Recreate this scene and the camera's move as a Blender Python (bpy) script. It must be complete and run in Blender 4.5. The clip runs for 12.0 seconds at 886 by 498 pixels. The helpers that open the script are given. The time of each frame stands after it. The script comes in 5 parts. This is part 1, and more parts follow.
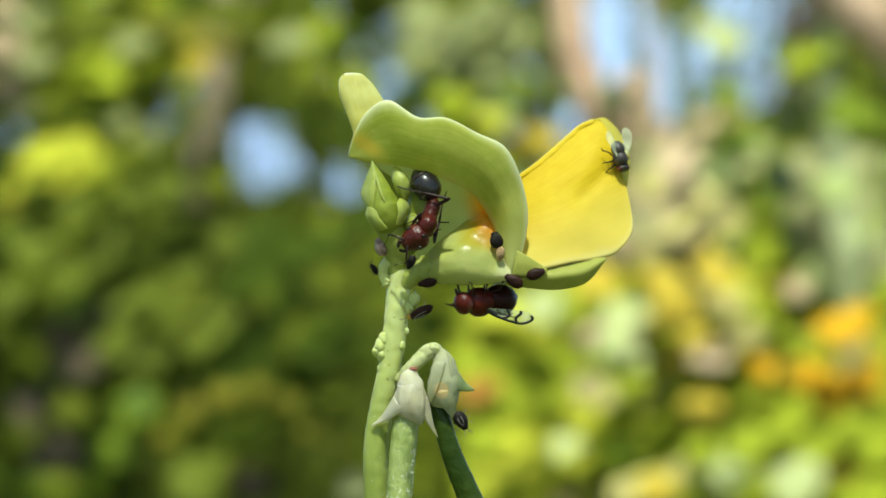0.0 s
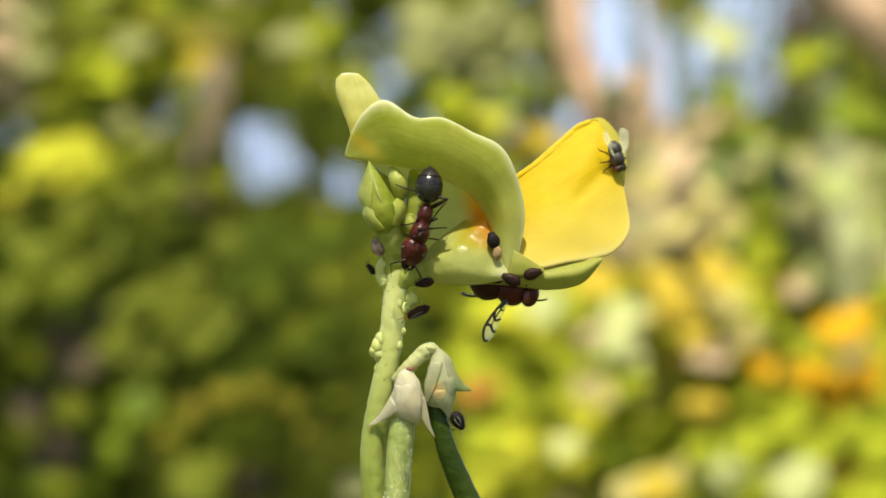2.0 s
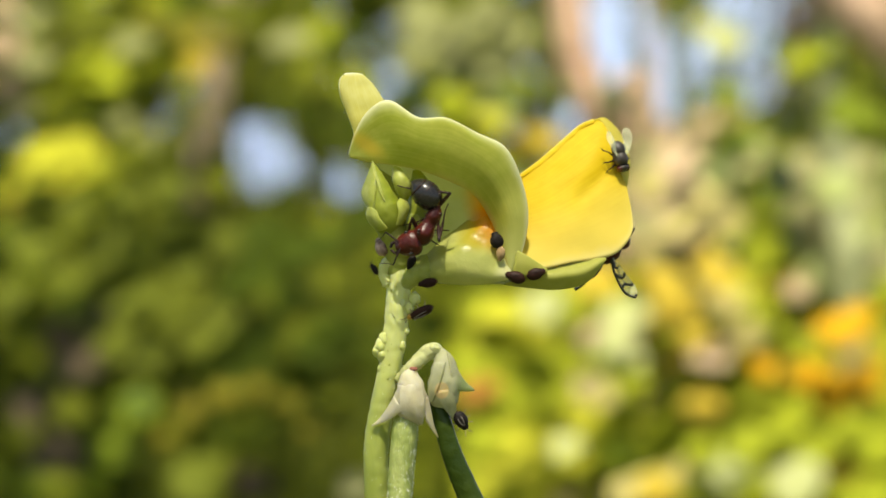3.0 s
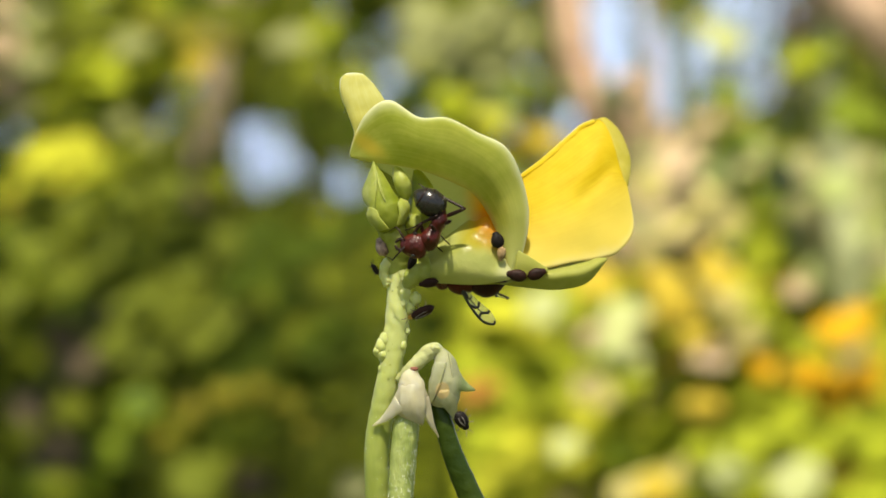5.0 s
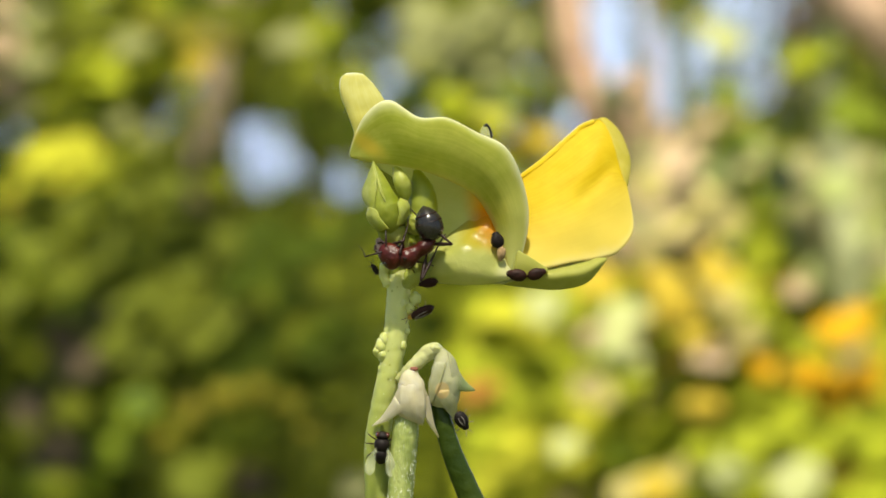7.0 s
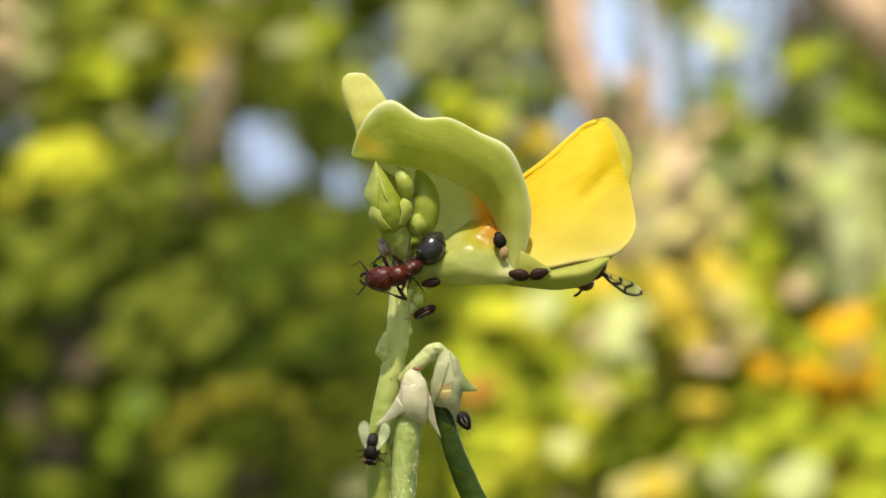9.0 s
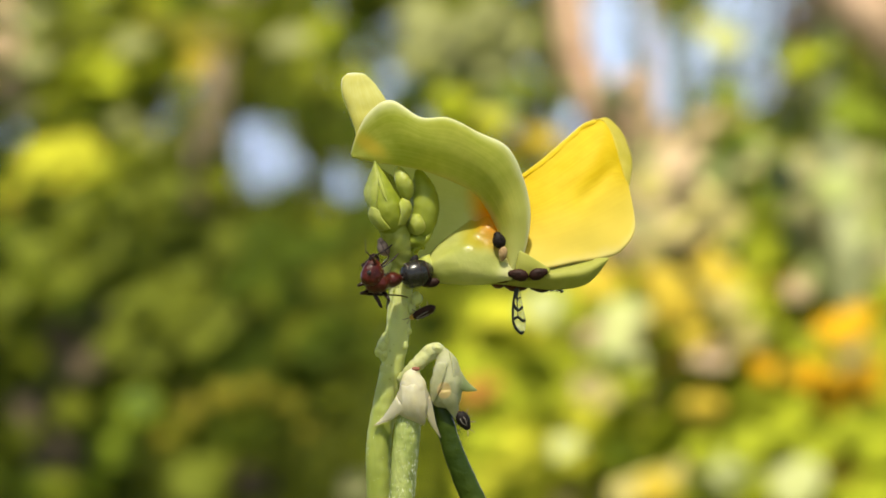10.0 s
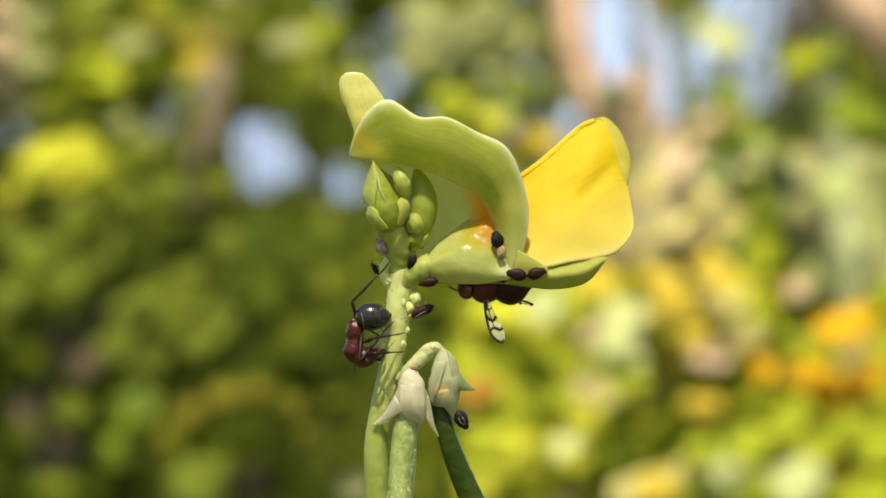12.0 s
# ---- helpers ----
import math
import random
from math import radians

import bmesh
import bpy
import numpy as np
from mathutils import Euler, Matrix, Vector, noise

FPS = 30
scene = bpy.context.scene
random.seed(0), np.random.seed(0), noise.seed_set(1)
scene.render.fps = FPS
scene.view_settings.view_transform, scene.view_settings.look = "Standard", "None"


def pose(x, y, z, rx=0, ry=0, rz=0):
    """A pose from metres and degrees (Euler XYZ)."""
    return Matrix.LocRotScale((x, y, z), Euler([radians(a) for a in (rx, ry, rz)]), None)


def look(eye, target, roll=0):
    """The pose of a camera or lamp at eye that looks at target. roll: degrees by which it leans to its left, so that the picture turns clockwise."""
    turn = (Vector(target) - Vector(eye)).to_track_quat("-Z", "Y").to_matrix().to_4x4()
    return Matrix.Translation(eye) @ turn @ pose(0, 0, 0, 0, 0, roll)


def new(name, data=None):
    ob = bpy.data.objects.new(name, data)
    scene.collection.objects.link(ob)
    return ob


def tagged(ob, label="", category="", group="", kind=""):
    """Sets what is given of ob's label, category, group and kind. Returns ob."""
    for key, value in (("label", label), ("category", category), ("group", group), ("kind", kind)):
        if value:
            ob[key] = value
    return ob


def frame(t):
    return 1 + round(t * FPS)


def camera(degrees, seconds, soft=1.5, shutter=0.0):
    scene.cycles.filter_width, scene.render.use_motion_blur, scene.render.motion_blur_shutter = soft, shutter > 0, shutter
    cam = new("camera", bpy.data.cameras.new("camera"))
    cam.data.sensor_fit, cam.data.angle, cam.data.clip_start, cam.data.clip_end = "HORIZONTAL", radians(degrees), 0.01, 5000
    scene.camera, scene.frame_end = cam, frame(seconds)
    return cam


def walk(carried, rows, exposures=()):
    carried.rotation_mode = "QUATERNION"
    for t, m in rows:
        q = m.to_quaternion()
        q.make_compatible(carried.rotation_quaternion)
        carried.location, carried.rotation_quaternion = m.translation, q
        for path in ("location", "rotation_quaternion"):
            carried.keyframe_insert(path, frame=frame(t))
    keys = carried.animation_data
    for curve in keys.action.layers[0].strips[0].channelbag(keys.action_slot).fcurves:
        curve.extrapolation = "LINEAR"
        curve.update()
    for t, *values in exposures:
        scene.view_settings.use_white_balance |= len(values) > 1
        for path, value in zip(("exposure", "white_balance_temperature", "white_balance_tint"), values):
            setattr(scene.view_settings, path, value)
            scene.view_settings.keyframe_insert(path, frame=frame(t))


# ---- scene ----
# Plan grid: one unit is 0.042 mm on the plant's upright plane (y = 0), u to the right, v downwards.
UNIT = 0.066 / 1568
LENS = 20.0
REACH = 0.033 / math.tan(radians(LENS / 2))
EYE_Z = 0.60


def spot(u, v, deep=0.0):
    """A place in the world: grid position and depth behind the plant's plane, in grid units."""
    k = 1 + deep * UNIT / REACH
    return Vector(((u - 784) * UNIT * k, deep * UNIT, EYE_Z + (441 - v) * UNIT * k))


cam = camera(LENS, 12.0, soft=1.7)
cam.data.dof.use_dof = True
cam.data.dof.focus_distance = REACH - 0.0008
cam.data.dof.aperture_fstop = 30.0
cam.data.dof.aperture_blades = 0
STAND = look((0, -REACH, EYE_Z), (0, 0, EYE_Z))
walk(cam, [(0, STAND), (12, STAND)],
     exposures=[(0, 0.38, 6050, -12), (0.5, 0.39, 6250, -9), (1.0, 0.42, 6600, -4), (1.6, 0.42, 6840, 1), (2.4, 0.43, 7110, 2), (12, 0.43, 7110, 2)])

# ---- daylight ----
SUN_WAY = Vector((-0.05, -0.40, 0.90)).normalized()      # towards the sun
world = bpy.data.worlds.new("daylight")
scene.world = world
world.use_nodes = True
wn = world.node_tree
sky = wn.nodes.new("ShaderNodeTexSky")
sky.sky_type, sky.sun_disc = "NISHITA", False
sky.sun_elevation = math.asin(SUN_WAY.z)
sky.sun_rotation = math.atan2(SUN_WAY.x, SUN_WAY.y)
sky.air_density, sky.dust_density, sky.ozone_density = 1.0, 2.0, 1.0
wn.links.new(sky.outputs[0], wn.nodes["Background"].inputs[0])
wn.nodes["Background"].inputs[1].default_value = 0.100
sun = new("sun", bpy.data.lights.new("sun", "SUN"))
sun.data.energy, sun.data.angle, sun.data.color = 3.75, radians(0.6), (1.0, 0.95, 0.86)
sun.matrix_world = look(SUN_WAY * 10, (0, 0, 0))


# ---- materials ----
BASE = Vector((spot(668, 441).x, 0, 0))                   # foot of the bean plant


def surface(name, low, high, rough=0.5, grain=1500.0, patch=250.0, bump=0.3, passing=0.0, glow_colour=None,
            coat=0.0, alpha=1.0, vary=0.0, sheen=0.0, spec=0.5, stretch=(1, 1, 1), depth=0.00004, streak=0.0, flesh=0.0, grade=(), marks=()):
    """A procedural surface: two colours mixed at two scales, fine relief, and light passing through thin tissue."""
    m = bpy.data.materials.new(name)
    m.use_nodes = True
    nt = m.node_tree
    n, link = nt.nodes, nt.links.new
    bsdf = n["Principled BSDF"]
    co = n.new("ShaderNodeTexCoord")
    mp = n.new("ShaderNodeMapping")
    mp.inputs["Scale"].default_value = stretch
    link(co.outputs["Object"], mp.inputs[0])
    fine, broad = n.new("ShaderNodeTexNoise"), n.new("ShaderNodeTexNoise")
    fine.inputs["Scale"].default_value, broad.inputs["Scale"].default_value = grain, patch
    fine.inputs["Detail"].default_value, broad.inputs["Detail"].default_value = 4, 3
    link(mp.outputs[0], fine.inputs[0])
    link(mp.outputs[0], broad.inputs[0])
    blend = n.new("ShaderNodeMath")
    blend.operation = "MULTIPLY_ADD"
    link(fine.outputs[0], blend.inputs[0])
    blend.inputs[1].default_value = 0.7
    half = n.new("ShaderNodeMath")
    half.operation = "MULTIPLY_ADD"
    link(broad.outputs[0], half.inputs[0])
    half.inputs[1].default_value, half.inputs[2].default_value = 1.5, -0.6
    link(half.outputs[0], blend.inputs[2])
    mix = n.new("ShaderNodeMix")
    mix.data_type = "RGBA"
    mix.inputs[6].default_value, mix.inputs[7].default_value = (*low, 1), (*high, 1)
    link(blend.outputs[0], mix.inputs[0])
    colour = mix.outputs[2]
    relief = fine.outputs[0]
    if streak:
        run = n.new("ShaderNodeMapping")
        run.inputs["Scale"].default_value = (2.5, 46, 1)
        link(co.outputs["UV"], run.inputs[0])
        vein = n.new("ShaderNodeTexNoise")
        vein.inputs["Scale"].default_value, vein.inputs["Detail"].default_value = 1.0, 3
        link(run.outputs[0], vein.inputs[0])
        lines = n.new("ShaderNodeMath")
        lines.operation = "MULTIPLY_ADD"
        link(vein.outputs[0], lines.inputs[0])
        lines.inputs[1].default_value = streak
        link(blend.outputs[0], lines.inputs[2])
        shiftn = n.new("ShaderNodeMath")
        shiftn.operation = "SUBTRACT"
        link(lines.outputs[0], shiftn.inputs[0])
        shiftn.inputs[1].default_value = streak * 0.5
        link(shiftn.outputs[0], mix.inputs[0])
        both = n.new("ShaderNodeMath")
        both.operation = "ADD"
        soft = n.new("ShaderNodeMath")
        soft.operation = "MULTIPLY"
        soft.inputs[1].default_value = 0.5
        link(vein.outputs[0], soft.inputs[0])
        link(soft.outputs[0], both.inputs[0])
        link(fine.outputs[0], both.inputs[1])
        relief = both.outputs[0]
    for tone, begin, end, axis in grade:
        parts = n.new("ShaderNodeSeparateXYZ")
        link(co.outputs["UV"], parts.inputs[0])
        wave = n.new("ShaderNodeMath")
        wave.operation = "MULTIPLY_ADD"
        link(broad.outputs[0], wave.inputs[0])
        wave.inputs[1].default_value = 0.2
        link(parts.outputs[axis], wave.inputs[2])
        ramp = n.new("ShaderNodeMapRange")
        ramp.interpolation_type = "SMOOTHSTEP"
        ramp.inputs[1].default_value, ramp.inputs[2].default_value = begin + 0.1, end + 0.1
        link(wave.outputs[0], ramp.inputs[0])
        mix2 = n.new("ShaderNodeMix")
        mix2.data_type = "RGBA"
        link(ramp.outputs[0], mix2.inputs[0])
        link(colour, mix2.inputs[6])
        mix2.inputs[7].default_value = (*tone, 1)
        colour = mix2.outputs[2]
    for tone, place, radii, tilt, edge in marks:
        frame_in = n.new("ShaderNodeMapping")
        frame_in.vector_type = "TEXTURE"
        frame_in.inputs[1].default_value, frame_in.inputs[2].default_value, frame_in.inputs[3].default_value = place, (0, radians(tilt), 0), radii
        link(co.outputs["Object"], frame_in.inputs[0])
        away = n.new("ShaderNodeVectorMath")
        away.operation = "LENGTH"
        link(frame_in.outputs[0], away.inputs[0])
        fray = n.new("ShaderNodeMath")
        fray.operation = "MULTIPLY_ADD"
        link(broad.outputs[0], fray.inputs[0])
        fray.inputs[1].default_value = 0.9
        link(away.outputs["Value"], fray.inputs[2])
        ramp = n.new("ShaderNodeMapRange")
        ramp.interpolation_type = "SMOOTHSTEP"
        ramp.inputs[1].default_value, ramp.inputs[2].default_value = 1.45 + edge, 1.45 - edge
        link(fray.outputs[0], ramp.inputs[0])
        mix2 = n.new("ShaderNodeMix")
        mix2.data_type = "RGBA"
        link(ramp.outputs[0], mix2.inputs[0])
        link(colour, mix2.inputs[6])
        mix2.inputs[7].default_value = (*tone, 1)
        colour = mix2.outputs[2]
    if vary:
        geo, hsv = n.new("ShaderNodeNewGeometry"), n.new("ShaderNodeHueSaturation")
        info = n.new("ShaderNodeObjectInfo")
        add = n.new("ShaderNodeMath")
        add.operation = "ADD"
        link(geo.outputs["Random Per Island"], add.inputs[0])
        link(info.outputs["Random"], add.inputs[1])
        rng = n.new("ShaderNodeMapRange")
        rng.inputs[2].default_value = 2.0
        rng.inputs[3].default_value, rng.inputs[4].default_value = 1 - vary, 1 + vary
        link(add.outputs[0], rng.inputs[0])
        link(rng.outputs[0], hsv.inputs["Value"])
        link(colour, hsv.inputs["Color"])
        colour = hsv.outputs[0]
    link(colour, bsdf.inputs["Base Color"])
    bsdf.inputs["Roughness"].default_value = rough
    bsdf.inputs["Specular IOR Level"].default_value = spec
    bsdf.inputs["Coat Weight"].default_value = coat
    bsdf.inputs["Coat Roughness"].default_value = 0.15
    bsdf.inputs["Sheen Weight"].default_value = sheen
    bsdf.inputs["Alpha"].default_value = alpha
    if flesh:
        bsdf.inputs["Subsurface Weight"].default_value = flesh
        bsdf.inputs["Subsurface Radius"].default_value = (1.0, 0.9, 0.3)
        bsdf.inputs["Subsurface Scale"].default_value = 0.0007
    if bump:
        bp = n.new("ShaderNodeBump")
        bp.inputs["Strength"].default_value, bp.inputs["Distance"].default_value = bump, depth
        link(relief, bp.inputs["Height"])
        link(bp.outputs[0], bsdf.inputs["Normal"])
    if passing:
        tr, ms = n.new("ShaderNodeBsdfTranslucent"), n.new("ShaderNodeMixShader")
        if glow_colour:
            tr.inputs[0].default_value = (*glow_colour, 1)
        else:
            link(colour, tr.inputs[0])
        ms.inputs[0].default_value = passing
        link(bsdf.outputs[0], ms.inputs[1])
        link(tr.outputs[0], ms.inputs[2])
        link(ms.outputs[0], n["Material Output"].inputs[0])
    return m


ORANGE_MARK = ((0.80, 0.37, 0.008), spot(867, 384, -10) - BASE, (26 * UNIT, 90 * UNIT, 52 * UNIT), -25, 0.75)
M = {
    # Grades: real pale margin and tip, plus sunlit rim and flank put into colour.
    "hood": surface("pale_petal", (0.56, 0.61, 0.095), (0.78, 0.78, 0.22), 0.6, 1500, 260, 0.3, 0.66, None, sheen=0.1, streak=1.1, spec=0.3, depth=0.00006,
                    grade=[((0.82, 0.82, 0.34), 0.55, 0.95, 0), ((0.95, 0.94, 0.70), 0.46, 0.32, 1), ((0.76, 0.70, 0.25), 0.74, 0.90, 1)],
                    marks=[((0.84, 0.72, 0.12), spot(650, 256, -26) - BASE, (30 * UNIT, 90 * UNIT, 12 * UNIT), 35, 0.8)]),
    "lobe": surface("cream_petal", (0.76, 0.69, 0.14), (0.86, 0.82, 0.34), 0.6, 1600, 200, 0.15, 0.50, None, streak=1.2, spec=0.3, depth=0.00005, grade=[((0.95, 0.93, 0.72), 0.20, 0.04, 1), ((0.95, 0.93, 0.70), 0.10, 0.0, 0)]),
    "yellow": surface("yellow_petal", (0.67, 0.44, 0.003), (0.79, 0.59, 0.022), 0.6, 1200, 200, 0.2, 0.28, None, streak=1.2, spec=0.2, depth=0.00006, grade=[((0.82, 0.655, 0.12), 0.40, 1.05, 1), ((0.84, 0.72, 0.26), 0.92, 1.02, 1)]),
    "wing_green": surface("green_petal", (0.46, 0.47, 0.08), (0.62, 0.60, 0.16), 0.6, 1600, 300, 0.15, 0.45, None, streak=0.6, spec=0.3, depth=0.00005),
    "keel": surface("keel_petal", (0.52, 0.545, 0.11), (0.73, 0.715, 0.27), 0.36, 700, 260, 0.6, 0.45, None, coat=0.25, depth=0.0003, spec=0.45, grade=[((0.78, 0.75, 0.40), 0.80, 1.0, 0)],
                    marks=[((0.56, 0.46, 0.03), spot(846, 412, -10) - BASE, (28 * UNIT, 90 * UNIT, 26 * UNIT), -20, 0.7), ORANGE_MARK]),
    "throat": surface("throat_petal", (0.77, 0.78, 0.32), (0.85, 0.84, 0.42), 0.6, 1600, 300, 0.2, 0.68, None, streak=0.6, depth=0.00005, spec=0.2, marks=[((0.95, 0.54, 0.02), *ORANGE_MARK[1:])]),
    # Upper stalk painted paler to offset the bloom's shadow on it.
    "stem": surface("stem_skin", (0.27, 0.32, 0.045), (0.50, 0.545, 0.16), 0.5, 1100, 320, 0.6, 0.12, None, spec=0.3, depth=0.00015, flesh=0.5, stretch=(1, 1, 0.25), marks=[((0.74, 0.755, 0.29), spot(703, 515, 0) - BASE, (90 * UNIT, 90 * UNIT, 150 * UNIT), 0, 0.8)]),
    "nodule": surface("nodule_skin", (0.34, 0.38, 0.045), (0.56, 0.58, 0.17), 0.45, 2200, 560, 0.4, 0.22, None, depth=0.0001, flesh=0.5, spec=0.32),
    "bud": surface("bud_skin", (0.25, 0.30, 0.018), (0.44, 0.47, 0.085), 0.5, 1700, 420, 0.5, 0.22, None, depth=0.00012, flesh=0.5, spec=0.28),
    "bud_dark": surface("shaded_bud_skin", (0.29, 0.34, 0.025), (0.46, 0.50, 0.075), 0.5, 1700, 360, 0.5, 0.35, None, depth=0.0001, flesh=0.4),
    "sepal": surface("dry_sepal", (0.66, 0.57, 0.34), (0.84, 0.79, 0.60), 0.6, 1800, 260, 0.7, 0.35, None, depth=0.00014, flesh=0.35, spec=0.3, streak=0.5),
    "sepal_green": surface("fading_sepal", (0.46, 0.46, 0.22), (0.74, 0.72, 0.48), 0.6, 1800, 260, 0.7, 0.4, None, depth=0.00014, flesh=0.35, spec=0.3, streak=0.5,
                           marks=[((0.80, 0.62, 0.30), spot(783, 690, -50) - BASE, (12 * UNIT, 40 * UNIT, 14 * UNIT), 0, 0.15), ((0.42, 0.50, 0.22), spot(832, 680, -20) - BASE, (24 * UNIT, 60 * UNIT, 24 * UNIT), 0, 0.45)]),
    "pod": surface("downy_pod", (0.17, 0.235, 0.025), (0.56, 0.60, 0.22), 0.5, 2600, 700, 0.8, 0.0, spec=0.3, depth=0.00022, stretch=(1, 1, 0.4), flesh=0.2),
    "pod_dark": surface("dark_pod", (0.012, 0.030, 0.002), (0.058, 0.085, 0.008), 0.36, 1300, 300, 0.7, 0.0, depth=0.0002, spec=0.25),
    "down": surface("silvery_hairs", (0.80, 0.82, 0.66), (0.92, 0.92, 0.82), 0.3, 4000, 900, 0.0, spec=0.7),
    "scale": surface("brown_scar", (0.20, 0.05, 0.03), (0.38, 0.16, 0.09), 0.6, 3000, 900, 0.5),
    "pedicel": surface("pedicel_skin", (0.36, 0.38, 0.12), (0.62, 0.61, 0.32), 0.5, 1800, 420, 0.9, 0.08, None, spec=0.3, depth=0.0002, flesh=0.4),
    "rim": surface("greenish_yellow_rim", (0.72, 0.62, 0.06), (0.86, 0.76, 0.22), 0.6, 1500, 260, 0.2, 0.5, None, streak=0.5, spec=0.25, depth=0.00006),
    "ant_red": surface("red_cuticle", (0.018, 0.002, 0.001), (0.115, 0.011, 0.0045), 0.32, 3000, 600, 1.0, depth=0.0001, spec=0.38),
    "ant_black": surface("black_cuticle", (0.007, 0.0058, 0.005), (0.036, 0.031, 0.028), 0.22, 3600, 900, 0.35, depth=0.00004, spec=0.55),
    "limb": surface("limb_cuticle", (0.006, 0.003, 0.002), (0.035, 0.010, 0.006), 0.42, 5000, 1500, 0.3, spec=0.3),
    "band": surface("pale_hairs", (0.06, 0.052, 0.045), (0.26, 0.22, 0.18), 0.6, 5000, 1200, 0.6),
    "bristle": surface("pale_bristles", (0.16, 0.11, 0.07), (0.34, 0.26, 0.18), 0.5, 5000, 1200, 0.0),
    "fly_red": surface("dark_red_cuticle", (0.018, 0.0024, 0.0012), (0.115, 0.011, 0.0045), 0.4, 3600, 600, 0.6, depth=0.00004, spec=0.25),
    "fly_brown": surface("brown_cuticle", (0.008, 0.0013, 0.0008), (0.05, 0.005, 0.002), 0.42, 3600, 600, 0.6, depth=0.00004, spec=0.22),
    "eye": surface("compound_eye", (0.045, 0.006, 0.004), (0.10, 0.016, 0.008), 0.25, 9000, 2000, 0.6, coat=0.4, depth=0.00002),
    "wing": surface("clear_membrane", (0.80, 0.82, 0.50), (0.90, 0.90, 0.62), 0.35, 4000, 900, 0.15, alpha=0.28, spec=0.3),
    "wing_band": surface("dark_wing_band", (0.012, 0.010, 0.008), (0.030, 0.024, 0.018), 0.4, 4000, 900, 0.2),
    "bug": surface("brown_bug_shell", (0.010, 0.003, 0.002), (0.048, 0.014, 0.007), 0.55, 4000, 700, 0.8, depth=0.00006, spec=0.2),
    "bug_black": surface("black_bug_shell", (0.004, 0.003, 0.003), (0.020, 0.012, 0.009), 0.6, 4000, 900, 0.8, depth=0.00006, spec=0.2),
    "bug_grey": surface("grey_bug_shell", (0.06, 0.022, 0.016), (0.58, 0.42, 0.33), 0.6, 2200, 1600, 0.8, depth=0.00006, spec=0.2),
    "bug_tan": surface("tan_shed_skin", (0.22, 0.12, 0.05), (0.56, 0.40, 0.20), 0.6, 2600, 1200, 0.8, depth=0.00006, spec=0.2),
    "bug_amber": surface("amber_shell", (0.32, 0.16, 0.02), (0.55, 0.34, 0.06), 0.35, 5000, 1200, 0.4),
    "housefly": surface("grey_black_cuticle", (0.008, 0.006, 0.005), (0.085, 0.066, 0.048), 0.5, 4000, 1400, 0.7, depth=0.00004),
}
